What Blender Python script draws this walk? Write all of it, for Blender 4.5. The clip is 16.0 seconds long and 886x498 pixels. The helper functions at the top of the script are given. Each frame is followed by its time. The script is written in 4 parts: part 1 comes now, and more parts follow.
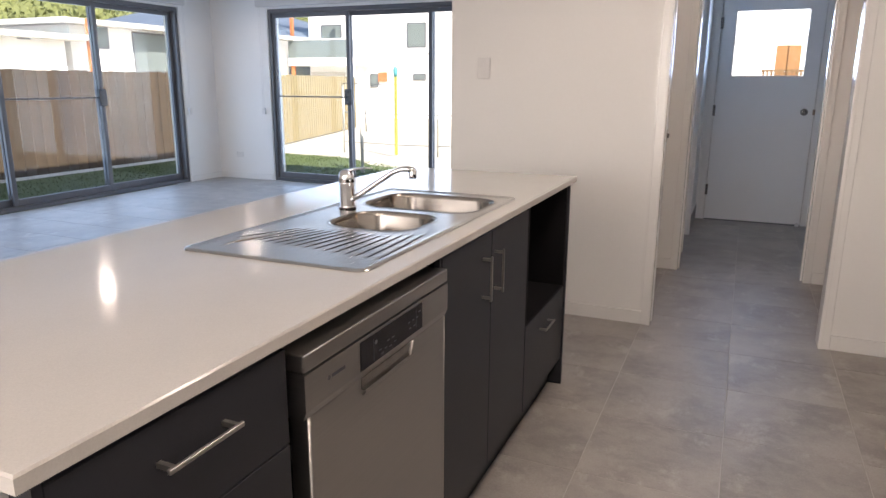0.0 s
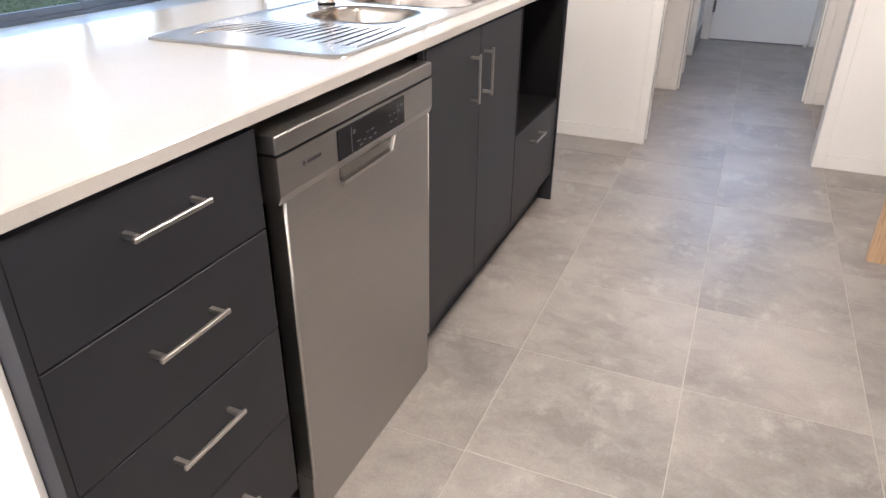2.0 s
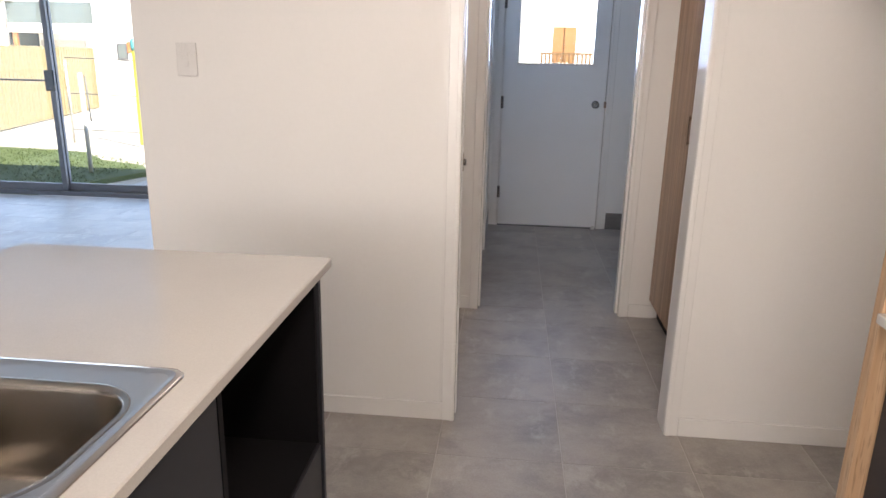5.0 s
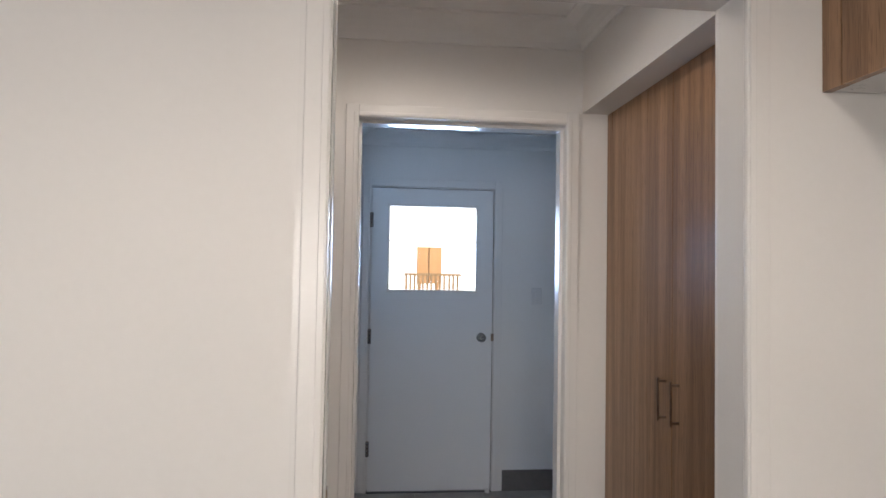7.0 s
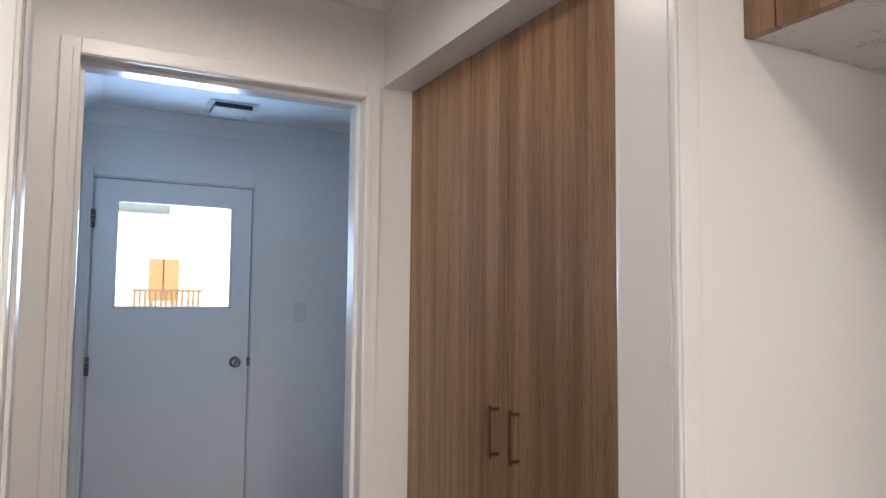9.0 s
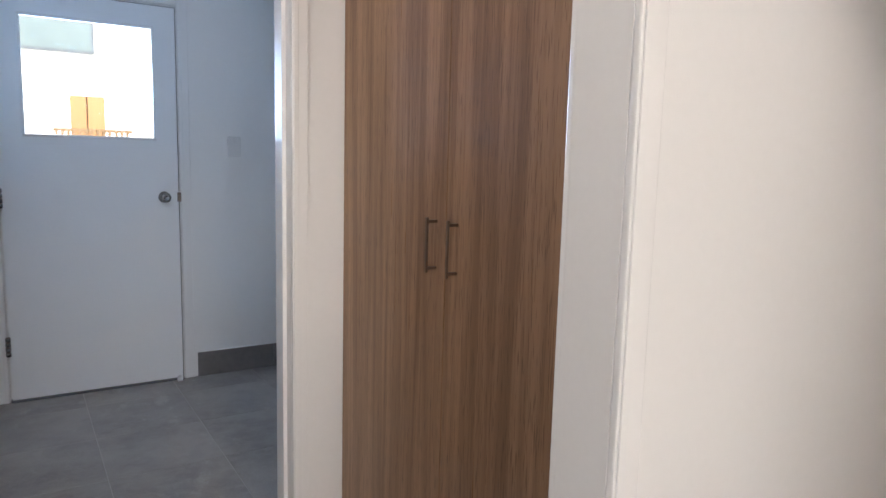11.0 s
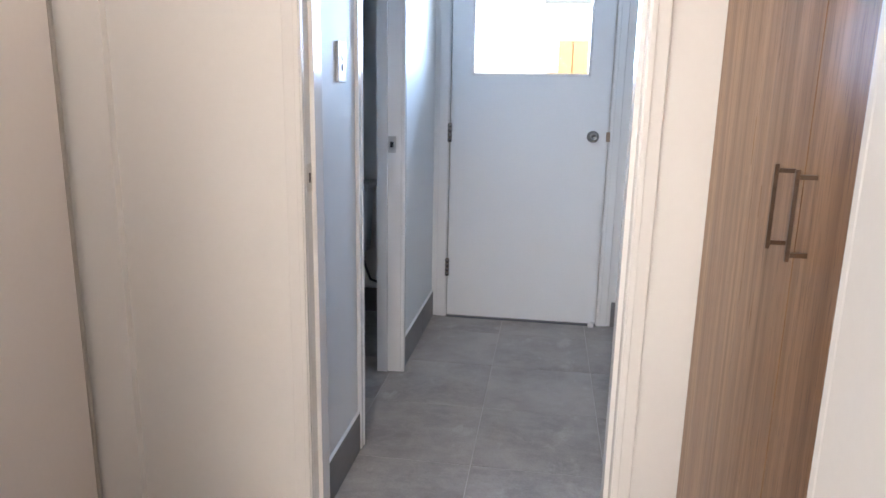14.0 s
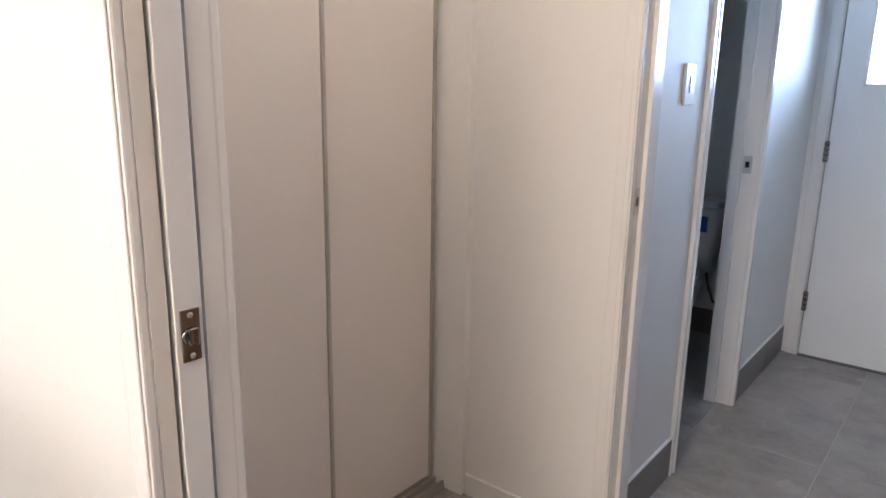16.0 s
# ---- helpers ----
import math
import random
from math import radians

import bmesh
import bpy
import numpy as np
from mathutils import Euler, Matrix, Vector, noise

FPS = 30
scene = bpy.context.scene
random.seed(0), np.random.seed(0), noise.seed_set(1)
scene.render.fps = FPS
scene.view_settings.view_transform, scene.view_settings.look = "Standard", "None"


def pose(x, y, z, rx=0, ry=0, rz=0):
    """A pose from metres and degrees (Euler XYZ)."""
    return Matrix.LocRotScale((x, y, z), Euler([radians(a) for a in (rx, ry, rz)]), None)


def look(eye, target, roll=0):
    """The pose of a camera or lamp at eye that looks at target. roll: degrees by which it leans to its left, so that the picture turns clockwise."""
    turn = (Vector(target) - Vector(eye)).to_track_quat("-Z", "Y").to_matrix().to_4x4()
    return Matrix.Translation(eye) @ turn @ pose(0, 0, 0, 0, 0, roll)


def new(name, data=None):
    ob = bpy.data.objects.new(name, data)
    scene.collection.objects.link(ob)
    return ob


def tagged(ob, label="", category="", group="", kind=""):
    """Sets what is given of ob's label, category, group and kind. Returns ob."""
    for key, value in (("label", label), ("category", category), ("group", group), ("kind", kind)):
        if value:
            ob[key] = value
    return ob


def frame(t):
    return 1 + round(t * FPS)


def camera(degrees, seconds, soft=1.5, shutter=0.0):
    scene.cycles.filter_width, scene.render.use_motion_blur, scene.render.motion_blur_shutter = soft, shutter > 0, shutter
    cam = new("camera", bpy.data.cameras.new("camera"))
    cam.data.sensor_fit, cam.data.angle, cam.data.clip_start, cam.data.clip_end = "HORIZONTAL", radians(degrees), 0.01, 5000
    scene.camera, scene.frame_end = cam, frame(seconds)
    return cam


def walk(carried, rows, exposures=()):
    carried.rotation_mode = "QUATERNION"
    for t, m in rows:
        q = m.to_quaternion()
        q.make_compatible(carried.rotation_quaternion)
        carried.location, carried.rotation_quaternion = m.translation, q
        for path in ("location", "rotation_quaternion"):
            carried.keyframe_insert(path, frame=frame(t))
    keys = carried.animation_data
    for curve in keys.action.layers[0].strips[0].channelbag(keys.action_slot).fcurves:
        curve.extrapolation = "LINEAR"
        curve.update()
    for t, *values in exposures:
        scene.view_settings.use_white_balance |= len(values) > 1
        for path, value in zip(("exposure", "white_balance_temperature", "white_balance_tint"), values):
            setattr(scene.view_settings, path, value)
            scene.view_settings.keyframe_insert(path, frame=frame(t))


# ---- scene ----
cam = camera(65.9, 16.0)
PATH = [
    (0, (0.215, 0.214, 1.282), (-0.559, 1.997, 0.81), 0.3),
    (0.5, (0.223, 0.217, 1.249), (-0.543, 1.962, 0.642), 0.3),
    (1, (0.223, 0.219, 1.219), (-0.518, 1.917, 0.466), 0.3),
    (1.5, (0.223, 0.212, 1.198), (-0.49, 1.869, 0.335), 0.4),
    (2, (0.23, 0.245, 1.184), (-0.462, 1.88, 0.263), 0.5),
    (2.5, (0.218, 0.329, 1.177), (-0.435, 1.97, 0.239), 0.6),
    (3, (0.163, 0.481, 1.216), (-0.399, 2.153, 0.273), 0.9),
    (3.5, (0.113, 0.664, 1.244), (-0.351, 2.367, 0.303), 1.1),
    (4, (0.044, 0.906, 1.307), (-0.316, 2.654, 0.403), 1.1),
    (4.5, (0.037, 1.192, 1.34), (-0.221, 3.035, 0.607), 1.3),
    (5, (0.018, 1.478, 1.388), (-0.164, 3.396, 0.849), 1.2),
    (5.2, (0.013, 1.597, 1.418), (-0.141, 3.543, 0.979), 1.1),
    (7.3, (-0.084, 2.782, 1.469), (0.231, 4.754, 1.581), 1.0),
    (7.5, (-0.081, 2.871, 1.474), (0.308, 4.829, 1.603), 1.0),
    (8, (-0.081, 3.049, 1.467), (0.496, 4.958, 1.618), 1.1),
    (8.5, (-0.094, 3.155, 1.452), (0.705, 4.981, 1.613), 1.2),
    (8.7, (-0.096, 3.173, 1.442), (0.773, 4.967, 1.606), 1.2),
    (10.8, (-0.03, 3.28, 1.312), (1.023, 4.968, 1.103), 1.1),
    (11, (-0.008, 3.293, 1.301), (1.05, 4.969, 1.034), 1.5),
    (11.5, (0.084, 3.299, 1.279), (1.153, 4.951, 0.922), 2.0),
    (12, (0.182, 3.339, 1.27), (1.22, 4.999, 0.86), 1.6),
    (12.5, (0.27, 3.433, 1.287), (1.177, 5.159, 0.842), 0.8),
    (13, (0.311, 3.51, 1.284), (0.94, 5.358, 0.845), 1.2),
    (13.5, (0.391, 3.572, 1.276), (0.503, 5.52, 0.834), 1.1),
    (14, (0.465, 3.563, 1.255), (0.176, 5.491, 0.809), 1.1),
    (14.5, (0.527, 3.52, 1.25), (-0.096, 5.367, 0.802), 1.2),
    (15, (0.548, 3.527, 1.271), (-0.346, 5.256, 0.811), 1.1),
    (15.5, (0.568, 3.542, 1.295), (-0.539, 5.141, 0.83), 1.0),
    (16, (0.576, 3.545, 1.321), (-0.642, 5.062, 0.858), 0.9),
]
walk(cam, [(t, look(eye, target, roll)) for t, eye, target, roll in PATH],
     exposures=[(0, 1.48, 6900, 19), (0.5, 1.64, 6850, 18), (1.0, 1.93, 6750, 18), (1.5, 2.22, 6600, 17), (2, 2.5, 6500, 16), (3, 2.64, 6450, 15), (4, 2.18, 6600, 16), (4.5, 1.98, 6650, 16), (5.2, 1.76, 6900, 18), (7.3, 1.57, 6500, 14), (8.0, 1.66, 6480, 14), (8.7, 1.80, 6450, 14), (10.8, 2.12, 6350, 14), (12.5, 2.08, 6300, 14), (13.2, 2.45, 6500, 15), (14, 2.78, 6600, 15), (16, 2.6, 6750, 16)])

# ---- world, sun, large lights ----
SUN_ELEV, SUN_AZ = radians(43), radians(126)      # azimuth from +y towards +x
world = bpy.data.worlds.new("world")
scene.world = world
world.use_nodes = True
wn = world.node_tree
sky = wn.nodes.new("ShaderNodeTexSky")
sky.sky_type, sky.sun_disc = "NISHITA", False
sky.sun_elevation, sky.sun_rotation = SUN_ELEV, SUN_AZ
wn.links.new(sky.outputs[0], wn.nodes["Background"].inputs[0])
wn.nodes["Background"].inputs[1].default_value = 0.15
sun = new("sun", bpy.data.lights.new("sun", "SUN"))
sun.data.energy, sun.data.angle, sun.data.color = 5.0, radians(0.5), (1.0, 0.95, 0.87)
to_sun = Vector((math.sin(SUN_AZ) * math.cos(SUN_ELEV), math.cos(SUN_AZ) * math.cos(SUN_ELEV), math.sin(SUN_ELEV)))
sun.matrix_world = look(to_sun * 60, (0, 0, 0))


def area(name, eye, target, w, h, power, colour):
    ob = new(name, bpy.data.lights.new(name, "AREA"))
    ob.data.shape, ob.data.size, ob.data.size_y = "RECTANGLE", w, h
    ob.data.energy, ob.data.color = power, colour
    ob.matrix_world = look(eye, target)
    return ob


SKY = (0.43, 0.63, 1.0)
area("daylight_side_door", (-6.62, 5.33, 1.15), (0, 5.33, 1.15), 3.4, 2.0, 21, SKY)
area("daylight_end_door", (-3.85, 7.92, 1.15), (-3.85, 0, 1.15), 3.4, 2.0, 20, SKY)
back_light = area("daylight_laundry_door", (0.355, 7.40, 1.64), (0.355, 3.4, 2.9), 0.58, 0.54, 4.6, (0.42, 0.62, 1.0))
back_light.data.spread = radians(125)
# fill lamp in an assumed, unseen window behind the camera, to brighten the kitchen
area("daylight_window_behind", (-1.6, -2.32, 1.45), (-1.6, 3, 1.2), 2.4, 1.2, 27, (1.0, 0.95, 0.90))

# ---- materials ----


def nodes_of(name):
    m = bpy.data.materials.new(name)
    m.use_nodes = True
    return m, m.node_tree.nodes, m.node_tree.links, m.node_tree.nodes["Principled BSDF"]


def mat(name, a, b=None, rough=0.5, metal=0.0, big=2.0, small=40.0, stretch=(1, 1, 1), bump=0.0, bump_scale=200.0,
        rough_var=0.08, per_piece=False, coat=0.0, mid=0.5, spread=0.35, ior=1.5, grain=0.35, vary=0.0):
    """A surface whose colour wanders between a and b at a large and a small scale, with fine relief."""
    m, n, l, p = nodes_of(name)
    b = b or tuple(c * 0.9 for c in a)
    tc = n.new("ShaderNodeTexCoord")
    mp = n.new("ShaderNodeMapping")
    mp.inputs["Scale"].default_value = stretch
    vec = tc.outputs["Object"]
    if per_piece:
        info = n.new("ShaderNodeObjectInfo")
        off = n.new("ShaderNodeVectorMath")
        off.operation = "MULTIPLY_ADD"
        off.inputs[1].default_value = (37, 53, 71)
        l.new(info.outputs["Random"], off.inputs[0])
        l.new(vec, off.inputs[2])
        vec = off.outputs[0]
    l.new(vec, mp.inputs[0])
    t1, t2 = n.new("ShaderNodeTexNoise"), n.new("ShaderNodeTexNoise")
    t1.inputs["Scale"].default_value, t1.inputs["Detail"].default_value = big, 5
    t2.inputs["Scale"].default_value, t2.inputs["Detail"].default_value = small, 4
    l.new(mp.outputs[0], t1.inputs["Vector"])
    l.new(mp.outputs[0], t2.inputs["Vector"])
    mix = n.new("ShaderNodeMix")
    mix.inputs[0].default_value = grain
    l.new(t1.outputs[0], mix.inputs[2])
    l.new(t2.outputs[0], mix.inputs[3])
    ramp = n.new("ShaderNodeValToRGB")
    e = ramp.color_ramp.elements
    e[0].position, e[1].position = mid - spread / 2, mid + spread / 2
    e[0].color, e[1].color = (*b, 1), (*a, 1)
    tone = mix.outputs[0]
    if vary:
        add = n.new("ShaderNodeMath")
        add.operation = "MULTIPLY_ADD"
        add.inputs[1].default_value = vary
        l.new(info.outputs["Random"], add.inputs[0])
        l.new(mix.outputs[0], add.inputs[2])
        tone = add.outputs[0]
    l.new(tone, ramp.inputs[0])
    l.new(ramp.outputs[0], p.inputs["Base Color"])
    rr = n.new("ShaderNodeMapRange")
    rr.inputs["To Min"].default_value, rr.inputs["To Max"].default_value = max(0.02, rough - rough_var), rough + rough_var
    l.new(mix.outputs[0], rr.inputs[0])
    l.new(rr.outputs[0], p.inputs["Roughness"])
    p.inputs["Metallic"].default_value = metal
    p.inputs["IOR"].default_value = ior
    p.inputs["Coat Weight"].default_value = coat
    p.inputs["Coat Roughness"].default_value = 0.08
    if bump:
        t3 = n.new("ShaderNodeTexNoise")
        t3.inputs["Scale"].default_value, t3.inputs["Detail"].default_value = bump_scale, 3
        l.new(mp.outputs[0], t3.inputs["Vector"])
        bp = n.new("ShaderNodeBump")
        bp.inputs["Strength"].default_value, bp.inputs["Distance"].default_value = bump, 0.002
        l.new(t3.outputs[0], bp.inputs["Height"])
        l.new(bp.outputs[0], p.inputs["Normal"])
    return m


def glass_mat(name, tint=(0.93, 0.97, 0.96)):
    m, n, l, p = nodes_of(name)
    tr, gl, mx, fr = n.new("ShaderNodeBsdfTransparent"), n.new("ShaderNodeBsdfGlossy"), n.new("ShaderNodeMixShader"), n.new("ShaderNodeLayerWeight")
    tr.inputs[0].default_value = (*tint, 1)
    gl.inputs["Roughness"].default_value = 0.02
    fr.inputs["Blend"].default_value = 0.5
    pw, sc_ = n.new("ShaderNodeMath"), n.new("ShaderNodeMath")
    pw.operation, sc_.operation = "POWER", "MULTIPLY_ADD"
    pw.inputs[1].default_value, sc_.inputs[1].default_value, sc_.inputs[2].default_value = 4.5, 0.8, 0.025
    l.new(fr.outputs["Facing"], pw.inputs[0])
    l.new(pw.outputs[0], sc_.inputs[0])
    l.new(sc_.outputs[0], mx.inputs[0])
    l.new(tr.outputs[0], mx.inputs[1])
    l.new(gl.outputs[0], mx.inputs[2])
    l.new(mx.outputs[0], n["Material Output"].inputs[0])
    return m


def glow_mat(name, colour, power):
    m, n, l, p = nodes_of(name)
    p.inputs["Emission Color"].default_value = (*colour, 1)
    p.inputs["Emission Strength"].default_value = power
    return m


def layered(name, rough, ior=1.5):
    """Nodes and small helpers for a surface built of several noise layers."""
    m, n, l, p = nodes_of(name)
    p.inputs["IOR"].default_value = ior
    tc, info = n.new("ShaderNodeTexCoord"), n.new("ShaderNodeObjectInfo")
    off = n.new("ShaderNodeVectorMath")
    off.operation = "MULTIPLY_ADD"
    off.inputs[1].default_value = (37, 53, 71)
    l.new(info.outputs["Random"], off.inputs[0])
    l.new(tc.outputs["Object"], off.inputs[2])

    def noise(scale, stretch=(1, 1, 1), detail=6, harsh=0.55, warp=0.0):
        mp, t = n.new("ShaderNodeMapping"), n.new("ShaderNodeTexNoise")
        mp.inputs["Scale"].default_value = stretch
        l.new(off.outputs[0], mp.inputs[0])
        l.new(mp.outputs[0], t.inputs["Vector"])
        for k, v in (("Scale", scale), ("Detail", detail), ("Roughness", harsh), ("Distortion", warp)):
            t.inputs[k].default_value = v
        return t.outputs[0]

    def ramp(fac, lo, hi, a, b):
        rp = n.new("ShaderNodeValToRGB")
        e = rp.color_ramp.elements
        e[0].position, e[1].position, e[0].color, e[1].color = lo, hi, (*a, 1), (*b, 1)
        l.new(fac, rp.inputs[0])
        return rp.outputs[0]

    def blend(fac, a, b, mode="MIX", amount=None):
        mx = n.new("ShaderNodeMix")
        mx.data_type, mx.blend_type = "RGBA", mode
        if fac is None:
            mx.inputs[0].default_value = amount
        else:
            l.new(fac, mx.inputs[0])
        for k, v in ((6, a), (7, b)):
            if isinstance(v, tuple):
                mx.inputs[k].default_value = (*v, 1)
            else:
                l.new(v, mx.inputs[k])
        return mx.outputs[2]

    def relief(height, strength, depth=0.002):
        bp = n.new("ShaderNodeBump")
        bp.inputs["Strength"].default_value, bp.inputs["Distance"].default_value = strength, depth
        l.new(height, bp.inputs["Height"])
        l.new(bp.outputs[0], p.inputs["Normal"])

    def gloss(fac, lo, hi):
        rr = n.new("ShaderNodeMapRange")
        rr.inputs["From Min"].default_value, rr.inputs["From Max"].default_value = 0.3, 0.7
        rr.inputs["To Min"].default_value, rr.inputs["To Max"].default_value = lo, hi
        l.new(fac, rr.inputs[0])
        l.new(rr.outputs[0], p.inputs["Roughness"])
    p.inputs["Roughness"].default_value = rough
    return m, l, p, noise, ramp, blend, relief, gloss


def tile_mat(name):
    """Cement-look porcelain: soft clouds, mottling, pale trowelled smears and dark specks."""
    m, l, p, noise, ramp, blend, relief, gloss = layered(name, 0.46, 1.38)
    white, black = (1, 1, 1), (0, 0, 0)
    cloud = noise(2.6, (1, 1, 1), 7, 0.6, 0.25)
    col = ramp(cloud, 0.36, 0.64, (0.235, 0.215, 0.199), (0.362, 0.331, 0.303))
    mottle = noise(11, (1, 1.3, 1), 9, 0.68, 0.3)
    col = blend(ramp(mottle, 0.42, 0.66, black, (0.55, 0.55, 0.55)), col, (0.405, 0.375, 0.345))
    smear = noise(7.5, (1.0, 0.6, 1), 10, 0.70, 0.15)
    col = blend(ramp(smear, 0.56, 0.67, black, (0.62, 0.62, 0.62)), col, (0.445, 0.415, 0.385))
    dark = noise(6.0, (0.6, 1.0, 1), 10, 0.68, 0.15)
    col = blend(ramp(dark, 0.58, 0.70, black, (0.5, 0.5, 0.5)), col, (0.195, 0.182, 0.172))
    grain = noise(170, (1, 1, 1), 3, 0.6)
    col = blend(None, col, ramp(grain, 0.3, 0.7, (0.36, 0.36, 0.36), (0.64, 0.64, 0.64)), "OVERLAY", 0.30)
    l.new(col, p.inputs["Base Color"])
    gloss(mottle, 0.33, 0.56)
    relief(grain, 0.10)
    return m


def oak_mat(name, light, mid_, dark, bandw=20.0):
    """Straight-grained oak laminate: broad bands, fine streaks and short dark pores along z."""
    m, l, p, noise, ramp, blend, relief, gloss = layered(name, 0.42)
    black = (0, 0, 0)
    col = ramp(noise(bandw, (1, 1, 0.035), 4, 0.55, 0.3), 0.40, 0.60, mid_, light)
    fine = noise(75, (1, 1, 0.022), 6, 0.62, 0.2)
    col = blend(ramp(fine, 0.50, 0.68, black, (0.50, 0.50, 0.50)), col, dark)
    pale = noise(42, (1, 1, 0.03), 5, 0.6, 0.1)
    col = blend(ramp(pale, 0.55, 0.70, black, (0.40, 0.40, 0.40)), col, tuple(min(1.0, c * 1.28) for c in light))
    pores = noise(330, (1, 1, 0.05), 2, 0.5)
    col = blend(ramp(pores, 0.57, 0.66, black, (0.55, 0.55, 0.55)), col, tuple(c * 0.62 for c in dark))
    l.new(col, p.inputs["Base Color"])
    gloss(fine, 0.27, 0.38)
    relief(pores, 0.12, 0.001)
    return m


PAINT = mat("wall_paint", (0.80, 0.785, 0.76), (0.77, 0.755, 0.73), 0.55, big=1.3, small=60, bump=0.12, bump_scale=420)
CEIL = mat("ceiling_paint", (0.82, 0.81, 0.79), (0.79, 0.78, 0.76), 0.7, big=1, small=50, bump=0.05)
TRIM = mat("trim_gloss_paint", (0.82, 0.805, 0.78), (0.79, 0.775, 0.75), 0.22, big=3, small=90, bump=0.05, bump_scale=120)
DOORP = mat("door_paint", (0.80, 0.80, 0.79), (0.77, 0.77, 0.765), 0.35, big=2, small=80, bump=0.06, bump_scale=260)
LINEN = mat("vinyl_board", (0.76, 0.715, 0.68), (0.73, 0.685, 0.65), 0.32, big=1.5, small=70, bump=0.03)
TILE = tile_mat("floor_tile")
GROUT = mat("tile_grout", (0.51, 0.47, 0.43), (0.41, 0.377, 0.347), 0.85, big=5, small=120, bump=0.4, bump_scale=500)
SKIRTTILE = mat("skirting_tile", (0.205, 0.187, 0.178), (0.14, 0.128, 0.122), 0.4, big=4, small=30, per_piece=True)
STONE = mat("engineered_stone", (0.57, 0.543, 0.505), (0.525, 0.50, 0.465), 0.11, big=6, small=380, rough_var=0.03, grain=0.7, spread=0.3)
CHAR = mat("charcoal_laminate", (0.028, 0.029, 0.035), (0.022, 0.023, 0.028), 0.40, big=3, small=200, bump=0.10, bump_scale=700, ior=1.36)
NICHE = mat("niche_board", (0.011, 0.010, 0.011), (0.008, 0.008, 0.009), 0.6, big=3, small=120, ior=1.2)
OAK = oak_mat("oak_laminate", (0.385, 0.223, 0.119), (0.245, 0.131, 0.065), (0.170, 0.088, 0.042))
OAKP = oak_mat("pale_oak_laminate", (0.57, 0.39, 0.245), (0.48, 0.31, 0.185), (0.36, 0.22, 0.12))
STEEL = mat("brushed_steel", (0.44, 0.427, 0.413), (0.405, 0.393, 0.38), 0.33, 1.0, big=2, small=9, stretch=(1, 1.2, 160), bump=0.02,
            bump_scale=14, rough_var=0.06)
SINKST = mat("sink_steel", (0.60, 0.575, 0.55), (0.55, 0.528, 0.505), 0.22, 1.0, big=5, small=40, rough_var=0.03)
SATIN = mat("satin_steel", (0.34, 0.33, 0.32), (0.28, 0.27, 0.26), 0.22, 1.0, rough_var=0.05)
# the sink's steel again, darkened in colour for the shade inside the bowls
BOWLSHADE = mat("shaded_bowl_steel", (0.37, 0.34, 0.305), (0.33, 0.303, 0.272), 0.22, 1.0, big=5, small=40, rough_var=0.03)
CHROME = mat("chrome", (0.78, 0.78, 0.79), (0.74, 0.74, 0.75), 0.05, 1.0, rough_var=0.02)
NICKEL = mat("brushed_nickel", (0.60, 0.575, 0.54), (0.52, 0.50, 0.47), 0.36, 1.0, big=20, small=300)
LATCH = mat("antique_nickel", (0.40, 0.33, 0.28), (0.30, 0.245, 0.205), 0.3, 1.0, big=20, small=200)
BRONZE = mat("dark_bronze", (0.30, 0.22, 0.165), (0.21, 0.155, 0.12), 0.3, 1.0, big=20, small=200)
ALU = mat("grey_powder_coat", (0.105, 0.107, 0.115), (0.09, 0.092, 0.10), 0.38, big=6, small=200, bump=0.05)
BLACK = mat("black_plastic", (0.016, 0.016, 0.018), (0.011, 0.011, 0.013), 0.25, big=10, small=200)
PANELB = mat("black_glass_panel", (0.012, 0.012, 0.016), (0.009, 0.009, 0.012), 0.08, big=10, small=200, ior=1.3)
PRINT = mat("grey_print", (0.10, 0.103, 0.115), (0.07, 0.073, 0.08), 0.5)
DARKPRINT = mat("dark_print", (0.06, 0.06, 0.07), (0.05, 0.05, 0.06), 0.5)
PLAST = mat("white_plastic", (0.72, 0.705, 0.685), (0.69, 0.675, 0.655), 0.28, big=8, small=200)
PORC = mat("white_porcelain", (0.82, 0.82, 0.82), (0.80, 0.80, 0.80), 0.08, big=4, small=60)
BLUE = mat("blue_card", (0.03, 0.12, 0.42), (0.025, 0.10, 0.36), 0.5)
RUBBER = mat("dark_hose", (0.05, 0.05, 0.055), (0.035, 0.035, 0.04), 0.5)
BLIND = mat("blind_fabric", (0.62, 0.60, 0.58), (0.58, 0.56, 0.54), 0.7, big=5, small=300)
GLASS = glass_mat("clear_glass")
GRASS = mat("lawn", (0.085, 0.110, 0.038), (0.050, 0.076, 0.023), 0.9, big=1.4, small=60, bump=0.9, bump_scale=90, spread=0.5)
DIRT = mat("bare_ground", (0.52, 0.47, 0.40), (0.36, 0.32, 0.26), 0.95, big=0.7, small=25, bump=0.5, bump_scale=60, spread=0.5)
CONC = mat("concrete", (0.55, 0.53, 0.50), (0.44, 0.42, 0.40), 0.85, big=1.5, small=40, bump=0.2, bump_scale=120)
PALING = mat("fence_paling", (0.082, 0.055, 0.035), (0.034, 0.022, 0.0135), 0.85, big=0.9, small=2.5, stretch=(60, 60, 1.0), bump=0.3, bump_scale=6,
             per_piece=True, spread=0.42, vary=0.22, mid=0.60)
ORANGE = mat("new_timber", (0.42, 0.21, 0.085), (0.32, 0.15, 0.055), 0.7, big=1.2, small=4, stretch=(14, 14, 0.8), per_piece=True)
